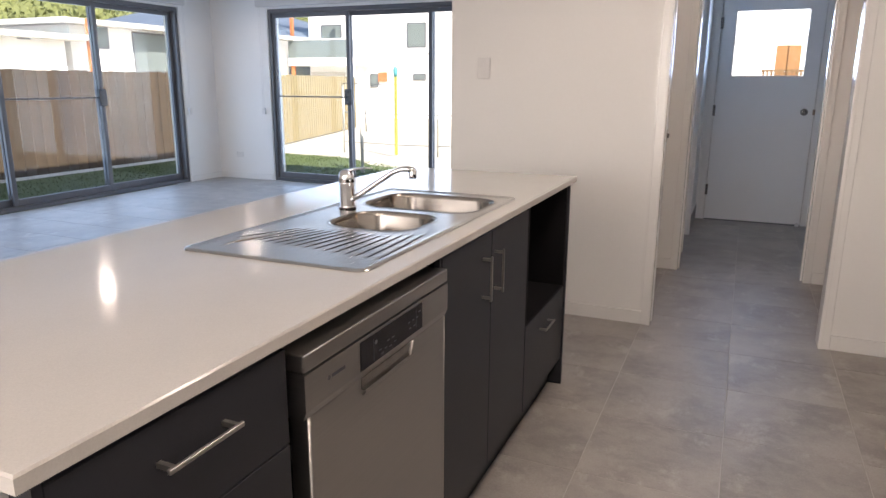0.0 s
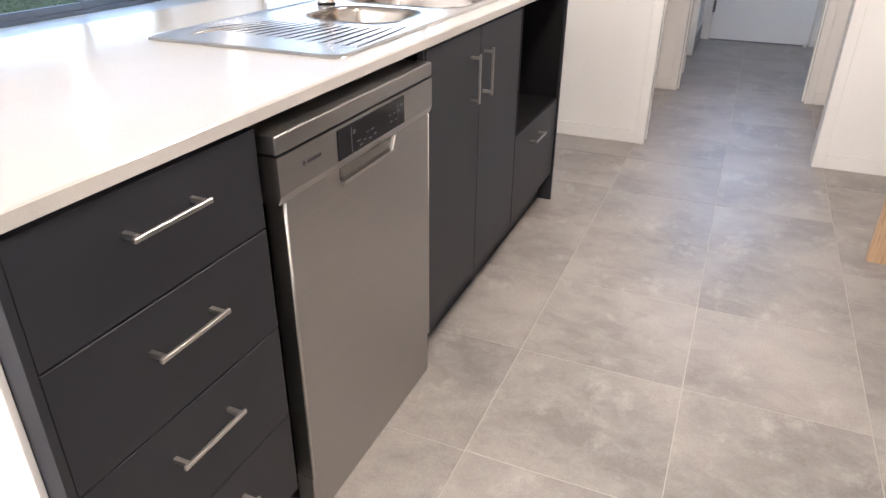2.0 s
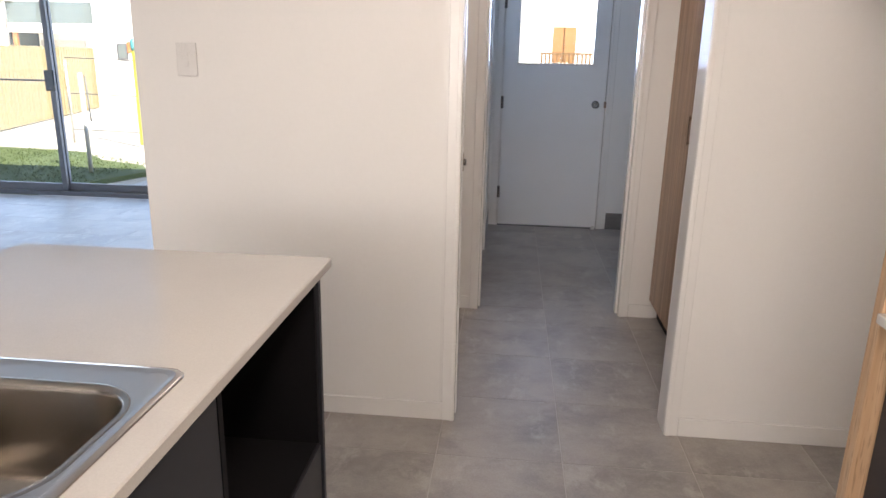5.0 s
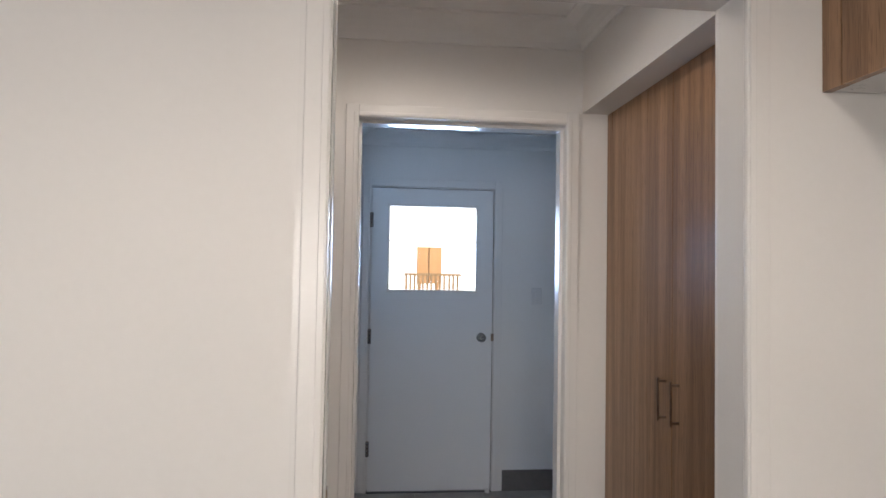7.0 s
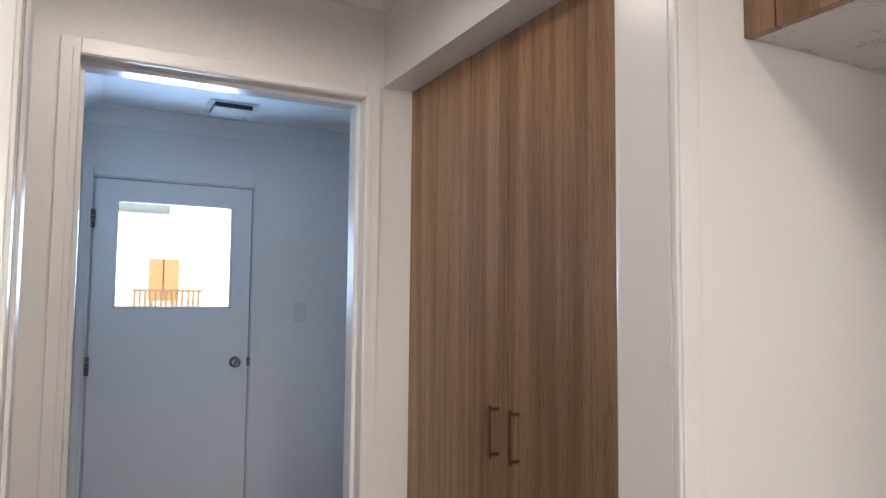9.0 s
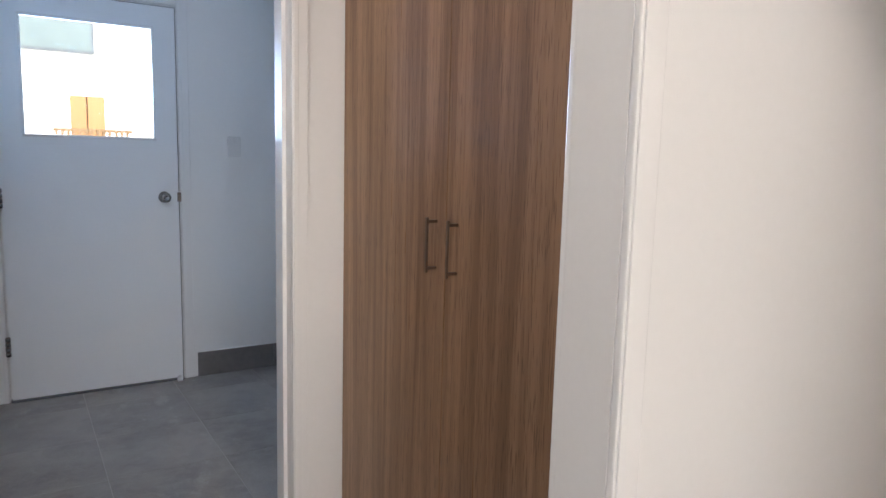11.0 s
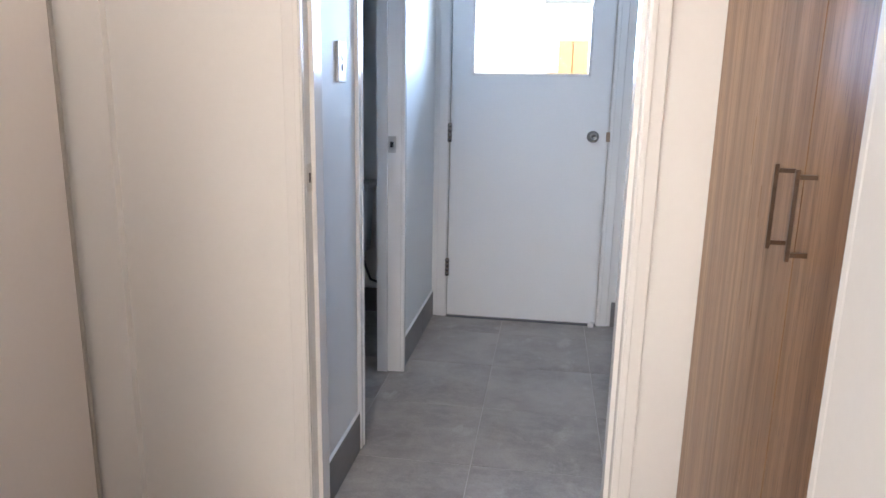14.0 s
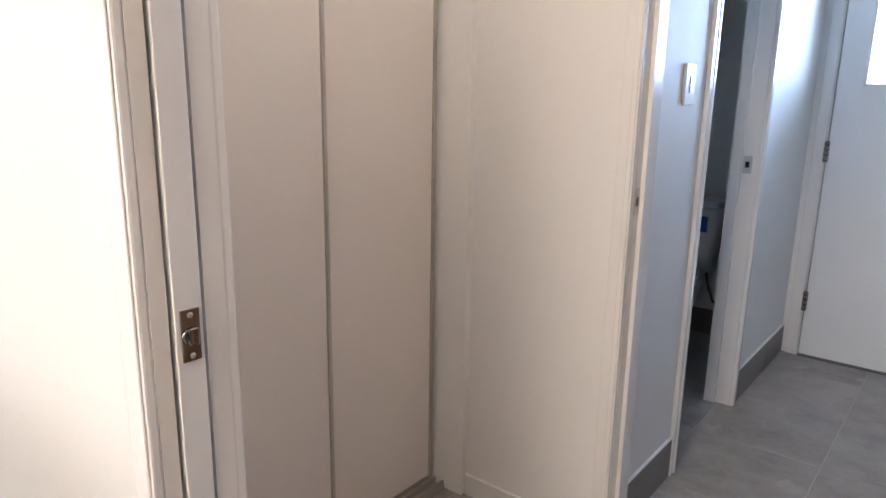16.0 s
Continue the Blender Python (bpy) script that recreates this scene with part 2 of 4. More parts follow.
RENDERW = mat("white_render", (0.84, 0.83, 0.81), (0.80, 0.79, 0.77), 0.8, big=0.5, small=20, bump=0.2)
ROOFM = mat("roof_steel", (0.62, 0.63, 0.65), (0.54, 0.55, 0.57), 0.5, big=0.6, small=8, stretch=(1, 6, 1))
ROOFD = mat("blue_grey_roof", (0.10, 0.12, 0.16), (0.075, 0.09, 0.12), 0.5, big=0.6, small=8, stretch=(1, 6, 1))
HOUSEGLASS = mat("far_window_glass", (0.17, 0.195, 0.19), (0.13, 0.15, 0.15), 0.25, ior=1.2)
LEAF = mat("hill_foliage", (0.16, 0.165, 0.055), (0.085, 0.10, 0.030), 0.9, big=0.3, small=3, spread=0.5)
YELLOW = mat("yellow_paint", (0.36, 0.33, 0.06), (0.30, 0.27, 0.05), 0.6)
TEAL = mat("teal_cap", (0.06, 0.26, 0.28), (0.05, 0.22, 0.24), 0.5)
BRICKR = mat("rust_door", (0.45, 0.16, 0.06), (0.36, 0.12, 0.05), 0.7)
LAMP = glow_mat("downlight_glow", (1.0, 0.86, 0.70), 30)
# paling timber in a paler colour, with the strong sunlight put into it
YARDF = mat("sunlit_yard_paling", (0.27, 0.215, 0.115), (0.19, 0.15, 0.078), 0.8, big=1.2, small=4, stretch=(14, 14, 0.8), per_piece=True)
TAN = mat("pine_picket", (0.24, 0.135, 0.062), (0.16, 0.09, 0.04), 0.7, big=1.2, small=4, stretch=(14, 14, 0.8), per_piece=True)

# ---- mesh helpers ----


def box(bm, x0, x1, y0, y1, z0, z1, bevel=0.0, seg=2):
    if bevel:
        tmp = bmesh.new()
        box(tmp, x0, x1, y0, y1, z0, z1)
        bmesh.ops.bevel(tmp, geom=tmp.edges[:], offset=bevel, segments=seg, affect="EDGES", profile=0.6)
        add_mesh(bm, tmp)
        return bm
    v = [bm.verts.new((x, y, z)) for z in (z0, z1) for y in (y0, y1) for x in (x0, x1)]
    for f in ((0, 2, 3, 1), (4, 5, 7, 6), (0, 1, 5, 4), (2, 6, 7, 3), (0, 4, 6, 2), (1, 3, 7, 5)):
        bm.faces.new([v[i] for i in f])
    return bm


def add_mesh(bm, other):
    me = bpy.data.meshes.new("tmp")
    other.to_mesh(me)
    other.free()
    bm.from_mesh(me)
    bpy.data.meshes.remove(me)


def B(x0, x1, y0, y1, z0, z1, bevel=0.0, seg=2):
    return box(bmesh.new(), x0, x1, y0, y1, z0, z1, bevel, seg)


def prism(bm, pts, axis, a, b):
    """Extrudes a closed outline of 2D points from a to b along an axis."""
    def put(u, v, w):
        return {"x": (w, u, v), "y": (u, w, v), "z": (u, v, w)}[axis]
    lo = [bm.verts.new(put(u, v, a)) for u, v in pts]
    hi = [bm.verts.new(put(u, v, b)) for u, v in pts]
    n = len(pts)
    bm.faces.new(lo), bm.faces.new(hi)
    for i in range(n):
        bm.faces.new((lo[i], lo[(i + 1) % n], hi[(i + 1) % n], hi[i]))
    bmesh.ops.recalc_face_normals(bm, faces=bm.faces[:])
    return bm


def turned(bm, profile, centre, direction=(0, 0, 1), n=24):
    """A body of revolution: (radius, height) pairs along a direction from a centre."""
    q = Vector((0, 0, 1)).rotation_difference(Vector(direction).normalized())
    c = Vector(centre)
    rings = []
    for r, h in profile:
        rings.append([bm.verts.new(c + q @ Vector((r * math.cos(2 * math.pi * k / n), r * math.sin(2 * math.pi * k / n), h))) for k in range(n)])
    for a, b in zip(rings, rings[1:]):
        for k in range(n):
            f = bm.faces.new((a[k], a[(k + 1) % n], b[(k + 1) % n], b[k]))
            f.smooth = True
    bm.faces.new(rings[0][::-1]), bm.faces.new(rings[-1])
    return bm


def tube(bm, pts, r, n=12, flat=1.0):
    """A round bar along points; flat squeezes it in height."""
    pts = [Vector(p) for p in pts]
    rings = []
    for i, p in enumerate(pts):
        d = (pts[min(i + 1, len(pts) - 1)] - pts[max(i - 1, 0)]).normalized()
        side = d.cross(Vector((0, 0, 1)))
        side = side.normalized() if side.length > 1e-3 else Vector((1, 0, 0))
        up = side.cross(d).normalized()
        rr = r[i] if isinstance(r, (list, tuple)) else r
        rings.append([bm.verts.new(p + rr * (math.cos(2 * math.pi * k / n) * side + flat * math.sin(2 * math.pi * k / n) * up)) for k in range(n)])
    for a, b in zip(rings, rings[1:]):
        for k in range(n):
            f = bm.faces.new((a[k], a[(k + 1) % n], b[(k + 1) % n], b[k]))
            f.smooth = True
    bm.faces.new(rings[0][::-1]), bm.faces.new(rings[-1])
    bmesh.ops.recalc_face_normals(bm, faces=bm.faces[:])
    return bm


def origin_of(ob):
    p = Vector((0, 0, 0))
    while ob:
        p += ob.location
        ob = ob.parent
    return p


def part(name, bm, material, parent=None, label=""):
    me = bpy.data.meshes.new(name)
    if parent:
        bmesh.ops.translate(bm, verts=bm.verts[:], vec=-origin_of(parent))
    bm.to_mesh(me)
    bm.free()
    me.materials.append(material)
    ob = new(name, me)
    ob.parent = parent
    return tagged(ob, label) if label else ob


def thing(name, at, label, category, group="", kind=""):
    ob = new(name)
    ob.location = at
    ob.empty_display_size = 0.1
    return tagged(ob, label, category, group, kind)


def fixed(name, bm, material, label, category):
    return tagged(part(name, bm, material), label, category, kind="structure")


def built(name, label, category, material, *pieces):
    """A piece of the setting made of several plain members."""
    root = thing(name, (pieces[0][1], pieces[0][3], 0), label, category, kind="structure")
    for nm, *b in pieces:
        part(nm, B(*b), material, root)
    return root
# ---- the large structure ----
H = 2.44                       # ceiling
KY, KB = 3.917, 4.018          # kitchen wall, front and back
OL, OR = -0.155, 0.658         # opening in it
LY, LB = 5.190, 5.290          # laundry wall, front and back
DL, DR = -0.127, 0.668         # laundry doorway
EY = 7.292                     # laundry end wall
LWX = -6.40                    # living side wall
LWY = 7.70                     # living end wall
EX = 1.47                      # kitchen side wall
BY = -2.40                     # wall behind

floor = fixed("floor", B(LWX, 2.3, BY, LWY, -0.12, -0.0010), GROUT, "pale grey grout bed under square floor tiles", "floor")
# runs out past the walls as unseen eaves, added to shade the outside
fixed("ceiling", B(LWX - 0.7, 2.9, BY - 0.6, LWY + 0.55, H, H + 0.16), CEIL, "flat white painted plaster ceiling with added eaves", "ceiling")

fixed("wall_kitchen", B(-1.345, OL - 0.062, KY, KB, 0, H), PAINT, "cream white painted plaster wall with a cavity door", "wall")
fixed("wall_kitchen_east", B(OR + 0.018, EX, KY, KB, 0, H), PAINT, "cream white painted plaster wall beside the opening", "wall")
fixed("wall_kitchen_head", B(OL - 0.062, OR + 0.018, KY, KB, 2.068, H), PAINT, "painted plaster above the cavity door opening", "wall")
fixed("wall_living_east", B(-1.345, -1.255, KB, LWY, 0, H), PAINT, "white painted plaster wall of the living room", "wall")
fixed("wall_hall_linen_nib", B(-1.255, -0.80, 5.163, LY, 0, H), PAINT, "white painted nib beside the linen cupboard", "wall")
fixed("wall_hall_linen_head", B(-0.80, -0.672, KB, LY, 2.12, H), PAINT, "white painted plaster above the linen doors", "wall")
fixed("wall_laundry", B(-1.255, DL - 0.018, LY, LB, 0, H), PAINT, "cream white painted plaster wall with the laundry doorway", "wall")
fixed("wall_laundry_east", B(DR + 0.018, 2.3, LY, LB, 0, H), PAINT, "cream white painted nib between doorway and oak cupboard", "wall")
fixed("wall_laundry_head", B(DL - 0.018, DR + 0.018, LY, LB, 2.068, H), PAINT, "painted plaster above the laundry doorway", "wall")
fixed("bulkhead", B(0.732, EX, KB, LY, 2.097, H), PAINT, "white painted bulkhead above the oak cupboard", "bulkhead")
fixed("wall_hall_cupboard_back", B(1.40, 1.49, KB, LY, 0, 2.097), PAINT, "white painted wall behind the oak cupboard", "wall")
# laundry
fixed("wall_laundry_west", B(-0.26, -0.155, LB, 5.752, 0, H), PAINT, "white painted laundry wall with a light switch", "wall")
fixed("wall_laundry_west_far", B(-0.26, -0.155, 6.462, EY, 0, H), PAINT, "white painted laundry wall past the toilet door", "wall")
fixed("wall_laundry_west_head", B(-0.26, -0.155, 5.752, 6.462, 2.068, H), PAINT, "white painted wall above the toilet doorway", "wall")
DX0, DX1 = -0.061, 0.768       # back door leaf
fixed("wall_laundry_end_west", B(-1.255, DX0 - 0.03, EY, EY + 0.2, 0, H), PAINT, "white painted end wall beside the back door", "wall")
fixed("wall_laundry_end_east", B(DX1 + 0.03, 2.39, EY, EY + 0.2, 0, H), PAINT, "white painted end wall with a power switch", "wall")
fixed("wall_laundry_end_head", B(DX0 - 0.03, DX1 + 0.03, EY, EY + 0.2, 2.075, H), PAINT, "white painted wall above the back door", "wall")
fixed("wall_laundry_side", B(2.3, 2.39, LB, EY, 0, H), PAINT, "white painted laundry side wall", "wall")
# kitchen and living shell
fixed("wall_kitchen_side", B(EX, EX + 0.1, BY, KB, 0, H), PAINT, "white painted kitchen side wall", "wall")
W0, W1 = -2.8, -0.4
built("wall_behind", "unseen white painted wall with an added wide window", "wall", PAINT,
      ("pier", LWX - 0.25, W0, BY - 0.2, BY, -0.1, H), ("pier", W1, EX + 0.1, BY - 0.2, BY, -0.1, H),
      ("sill_wall", W0, W1, BY - 0.2, BY, -0.1, 0.85), ("lintel", W0, W1, BY - 0.2, BY, 2.05, H))
S1A, S1B = 3.54, 7.12          # side sliding door along y
S2A, S2B = -5.50, -2.07        # end sliding door along x
SH = 2.18
built("wall_living_west", "white painted living room wall with a sliding door", "wall", PAINT,
      ("pier", LWX - 0.25, LWX, BY, S1A, -0.1, H), ("pier", LWX - 0.25, LWX, S1B, LWY + 0.25, -0.1, H), ("lintel", LWX - 0.25, LWX, S1A, S1B, SH, H))
built("wall_living_end", "white painted living room wall with a sliding door", "wall", PAINT,
      ("pier", LWX, S2A, LWY, LWY + 0.25, -0.1, H), ("pier", S2B, -1.255, LWY, LWY + 0.25, -0.1, H), ("lintel", S2A, S2B, LWY, LWY + 0.25, SH, H))


def cove(name, pts, label):
    """A coved cornice along a straight run: start, end, inward direction."""
    (x0, y0), (x1, y1), (nx, ny) = pts
    prof = [(0, 0), (0, -0.098)] + [(0.098 - 0.088 * math.cos(a), -0.098 + 0.088 * math.sin(a)) for a in [math.pi / 2 * k / 6 for k in range(7)]] + [(0.098, 0)]
    bm = bmesh.new()
    rings = []
    for x, y in ((x0, y0), (x1, y1)):
        rings.append([bm.verts.new((x + nx * u, y + ny * u, H + w)) for u, w in prof])
    n = len(prof)
    bm.faces.new(rings[0]), bm.faces.new(rings[1][::-1])
    for k in range(n):
        bm.faces.new((rings[0][k], rings[0][(k + 1) % n], rings[1][(k + 1) % n], rings[1][k]))
    bmesh.ops.recalc_face_normals(bm, faces=bm.faces[:])
    fixed(name, bm, CEIL, label, "cornice")


cove("cornice_hall", ((-0.672, LY), (0.732, LY), (0, -1)), "white coved plaster cornice in the hall")
cove("cornice_hall_bulkhead", ((0.732, KB), (0.732, LY), (-1, 0)), "white coved plaster cornice on the bulkhead")
cove("cornice_hall_linen", ((-0.672, KB), (-0.672, LY), (1, 0)), "white coved plaster cornice above the linen doors")
cove("cornice_laundry", ((-0.155, EY), (2.3, EY), (0, -1)), "white coved plaster cornice in the laundry")
cove("cornice_laundry_west", ((-0.155, LB), (-0.155, EY), (1, 0)), "white coved plaster cornice in the laundry")
cove("cornice_kitchen", ((-1.345, KY), (EX, KY), (0, -1)), "white coved plaster cornice in the kitchen")


def skirt(name, x0, x1, y0, y1, h=0.075, material=None, label="white painted timber skirting board"):
    fixed(name, B(x0, x1, y0, y1, 0, h, 0.003), material or TRIM, label, "skirting")


skirt("baseboard_kitchen", -1.345, OL - 0.045, KY - 0.012, KY)
skirt("baseboard_kitchen_east", OR + 0.052, EX, KY - 0.012, KY)
skirt("baseboard_kitchen_end", -1.357, -1.345, KY - 0.012, LWY)
skirt("baseboard_hall", -0.630, DL - 0.043, LY - 0.012, LY)
skirt("baseboard_hall_east", DR + 0.052, 0.86, LY - 0.012, LY)
skirt("baseboard_living", LWX, S2A - 0.03, LWY - 0.012, LWY)
skirt("baseboard_living_west", LWX, LWX + 0.012, S1B + 0.03, LWY - 0.012)


def skirt_tiles(name, axis, a, b, at, into, step=0.45):
    """A row of tile skirting: an empty setting piece with a tile each."""
    root = tagged(new(name), "grey stone-look tile skirting", "skirting", kind="structure")
    s = a
    while s < b - 0.01:
        e = min(s + step, b)
        lo, hi = sorted((at, at + into))
        bmx = B(s + 0.001, e - 0.001, lo, hi, 0, 0.142, 0.0015, 1) if axis == "x" else B(lo, hi, s + 0.001, e - 0.001, 0, 0.142, 0.0015, 1)
        part("tile", bmx, SKIRTTILE, root)
        s = e
    edge = B(a, b, *sorted((at, at + into * 0.9)), 0.1422, 0.1475) if axis == "x" else B(*sorted((at, at + into * 0.9)), a, b, 0.1422, 0.1475)
    part("sealant", edge, PAINT, root, "white sealant bead")


skirt_tiles("baseboard_laundry_end", "x", DX1 + 0.085, 2.3, EY, -0.010)
skirt_tiles("baseboard_laundry_west_far", "y", 6.505, EY - 0.010, -0.155, 0.010)
skirt_tiles("baseboard_laundry_west", "y", LB, 5.728, -0.155, 0.010)


def architrave(name, axis, lo, hi, face, out, top, w=0.045, d=0.014, label="white gloss painted architrave"):
    """Two uprights and a head round an opening, on a wall face; out is the way off the wall."""
    root = tagged(new(name), label, "architrave", kind="structure")
    f0, f1 = sorted((face, face + out * d))
    for n, a, b, z0, z1 in (("upright", lo - w, lo, 0, top + w), ("upright", hi, hi + w, 0, top + w), ("head", lo, hi, top, top + w)):
        bmx = B(a, b, f0, f1, z0, z1, 0.0035) if axis == "x" else B(f0, f1, a, b, z0, z1, 0.0035)
        up = part(n, bmx, TRIM, root)
        g0, g1 = sorted((face + out * d, face + out * (d + 0.003)))
        wb = min(0.014, w * 0.3)
        if n == "upright":
            a, b, z1 = (b - wb - 0.004, b - 0.004, top + 0.004 + wb) if b == lo else (a + 0.004, a + 0.004 + wb, top + 0.004 + wb)
        else:
            z0, z1 = top + 0.004, top + 0.004 + wb
        bmx = B(a, b, g0 - 0.001, g1, z0, z1, 0.0012, 1) if axis == "x" else B(g0 - 0.001, g1, a, b, z0, z1, 0.0012, 1)
        part("bead", bmx, TRIM, up)
    return root


architrave("trim_opening", "x", OL, OR, KY, -1, 2.045, w=0.050)
architrave("trim_opening_hall", "x", OL, OR, KB, 1, 2.045, w=0.050)
architrave("trim_laundry", "x", DL, DR, LY, -1, 2.048, w=0.048)
architrave("trim_laundry_inside", "x", DL, DR, LB, 1, 2.048, w=0.010)
architrave("trim_toilet", "y", 5.775, 6.442, -0.155, 1, 2.05, w=0.045)
architrave("trim_back_door", "x", DX0 - 0.012, DX1 + 0.012, EY, -1, 2.062, w=0.055, d=0.012)
# jamb linings
built("jamb_opening_east", "white painted jamb of the cavity door opening", "jamb", TRIM,
      ("upright", OR, OR + 0.018, KY, KB, 0, 2.045), ("head", OL - 0.062, OR + 0.018, KY, KB, 2.045, 2.068))
built("jamb_laundry", "white gloss painted door jamb with a rebate", "jamb", TRIM,
      ("upright", DL - 0.018, DL, LY, LB, 0, 2.048), ("upright", DR, DR + 0.018, LY, LB, 0, 2.048), ("head", DL - 0.018, DR + 0.018, LY, LB, 2.048, 2.068),
      ("stop", DL, DL + 0.012, LY + 0.04, LB, 0, 2.048), ("stop", DR - 0.012, DR, LY + 0.04, LB, 0, 2.048), ("stop", DL + 0.012, DR - 0.012, LY + 0.04, LB, 2.036, 2.048))
built("jamb_toilet", "white gloss painted jamb of the toilet door", "jamb", TRIM,
      ("upright", -0.262, -0.155, 6.442, 6.462, 0, 2.05), ("upright", -0.262, -0.155, 5.752, 5.775, 0, 2.05), ("head", -0.262, -0.155, 5.752, 6.462, 2.05, 2.068),
      ("stop", -0.260, -0.215, 6.430, 6.442, 0, 2.05), ("stop", -0.260, -0.215, 5.775, 5.787, 0, 2.05))
built("jamb_linen", "white painted lining of the linen cupboard opening", "jamb", TRIM,
      ("upright", -0.80, -0.632, 5.165, LY, 0, 2.12), ("upright", -0.80, -0.672, KB, KB + 0.018, 0, 2.12), ("head", -0.80, -0.672, KB + 0.018, 5.165, 2.10, 2.12))
fixed("wall_linen_inside", B(-1.254, -1.247, KB + 0.002, 5.163, 0, H), PAINT, "white painted back of the linen cupboard", "wall")

# ---- cavity door in the kitchen wall ----
pocket = thing("cavity_door", (OL, 3.93, 0), "white painted cavity sliding door slid back into the wall", "door", kind="structure")
part("leaf", B(-0.95, OL + 0.004, 3.945, 3.982, 0.012, 2.04, 0.002), DOORP, pocket)
part("split_jamb", B(OL - 0.062, OL, KY, 3.939, 0, 2.045), TRIM, pocket)
part("split_jamb", B(OL - 0.062, OL, 3.988, KB, 0, 2.045), TRIM, pocket)
lx = OL + 0.004
latch = part("latch_plate", B(lx, lx + 0.0025, 3.951, 3.976, 0.990, 1.056, 0.0008), LATCH, pocket, "brushed bronze latch plate")
part("bolt", B(lx + 0.0025, lx + 0.0125, 3.956, 3.970, 1.011, 1.035, 0.0045, 3), SATIN, latch)
part("collar", turned(bmesh.new(), [(0.0105, 0), (0.0105, 0.003), (0.0085, 0.004)], (lx + 0.0025, 3.9605, 1.023), (1, 0, 0), 20), SATIN, latch)
for z in (0.997, 1.049):
    part("screw", turned(bmesh.new(), [(0.0038, 0), (0.0036, 0.0012), (0.001, 0.0014)], (lx + 0.0025, 3.9635, z), (1, 0, 0), 12), NICKEL, latch)

# ---- linen sliding doors ----


def linen_door(y0, y1, x):
    d = thing("sliding_wardrobe_door", (x, y0, 0.03), "cream vinyl-faced sliding cupboard door with a satin steel edge strip", "cupboard door", "linen cupboard doors")
    part("panel", B(x - 0.008, x, y0 + 0.012, y1 - 0.012, 0.042, 2.08), LINEN, d)
    for a in (y0, y1 - 0.012):
        part("stile", B(x - 0.018, x + 0.006, a, a + 0.012, 0.03, 2.092, 0.002), NICKEL, d, "satin steel edge strip")
    for a, b in ((0.03, 0.042), (2.08, 2.092)):
        part("rail", B(x - 0.018, x + 0.004, y0 + 0.012, y1 - 0.012, a, b), CHROME, d)


linen_door(4.05, 4.697, -0.728)
linen_door(4.675, 5.152, -0.754)
tr = thing("sliding_door_track", (-0.74, 4.55, 0), "bright aluminium floor track of the linen cupboard", "door track", kind="structure")
part("base", B(-0.785, -0.700, 4.04, 5.163, 0.0, 0.006), NICKEL, tr)
for x in (-0.777, -0.743, -0.708):
    part("rib", B(x - 0.004, x + 0.004, 4.04, 5.163, 0.006, 0.026), NICKEL, tr)

# ---- laundry back door ----
bd = thing("door_back", (0.34, EY, 0), "white painted back door with a square glass light", "door", kind="structure")
YF, YB = 7.281, 7.321
gx0, gx1, gz0, gz1 = 0.050, 0.657, 1.354, 1.936
bm = bmesh.new()
box(bm, DX0, gx0, YF, YB, 0.012, 2.05), box(bm, gx1, DX1, YF, YB, 0.012, 2.05)
box(bm, gx0, gx1, YF, YB, 0.012, gz0), box(bm, gx0, gx1, YF, YB, gz1, 2.05)
part("leaf", bm, DOORP, bd)
bm = bmesh.new()
for a in ((gx0 - 0.006, gx0 + 0.008, gz0, gz1), (gx1 - 0.008, gx1 + 0.006, gz0, gz1), (gx0 - 0.006, gx1 + 0.006, gz0 - 0.006, gz0 + 0.008), (gx0 - 0.006, gx1 + 0.006, gz1 - 0.008, gz1 + 0.006)):
    box(bm, a[0], a[1], YF - 0.003, YF + 0.012, a[2], a[3], 0.002, 1)
part("bead", bm, TRIM, bd)
part("pane", B(gx0, gx1, YF + 0.018, YF + 0.022, gz0, gz1), GLASS, bd, "clear glass pane")
part("knob", turned(bmesh.new(), [(0.031, 0), (0.031, 0.004), (0.012, 0.007), (0.011, 0.028), (0.024, 0.036), (0.028, 0.050), (0.022, 0.062), (0.008, 0.064), (0.008, 0.061), (0.001, 0.061)], (0.694, YF, 1.043), (0, -1, 0), 28), SATIN, bd, "satin steel door knob")
part("strike", B(DX1 - 0.006, DX1 + 0.014, YF - 0.004, YF + 0.004, 1.018, 1.068), BRONZE, bd)
for z in (0.295, 1.045, 1.83):
    hg = part("hinge", turned(bmesh.new(), [(0.009, 0), (0.009, 0.1)], (DX0 - 0.005, YF - 0.010, z - 0.05), (0, 0, 1), 12), BRONZE, bd, "steel butt hinge")
    for k in range(4):
        part("knuckle", turned(bmesh.new(), [(0.0125, 0), (0.0125, 0.019)], (DX0 - 0.005, YF - 0.010, z - 0.048 + k * 0.025), (0, 0, 1), 12), SATIN, hg)
built("jamb_back_door", "white painted frame of the back door", "jamb", TRIM,
      ("upright", DX0 - 0.03, DX0 - 0.009, EY, EY + 0.2, 0, 2.057), ("upright", DX1 + 0.009, DX1 + 0.03, EY, EY + 0.2, 0, 2.057), ("head", DX0 - 0.03, DX1 + 0.03, EY, EY + 0.2, 2.057, 2.075),
      ("stop", DX0 + 0.014, DX1 - 0.014, YB + 0.002, EY + 0.08, 2.036, 2.057), ("stop", DX0 - 0.009, DX0 + 0.014, YB + 0.002, EY + 0.08, 0, 2.057), ("stop", DX1 - 0.014, DX1 + 0.009, YB + 0.002, EY + 0.08, 0, 2.057))
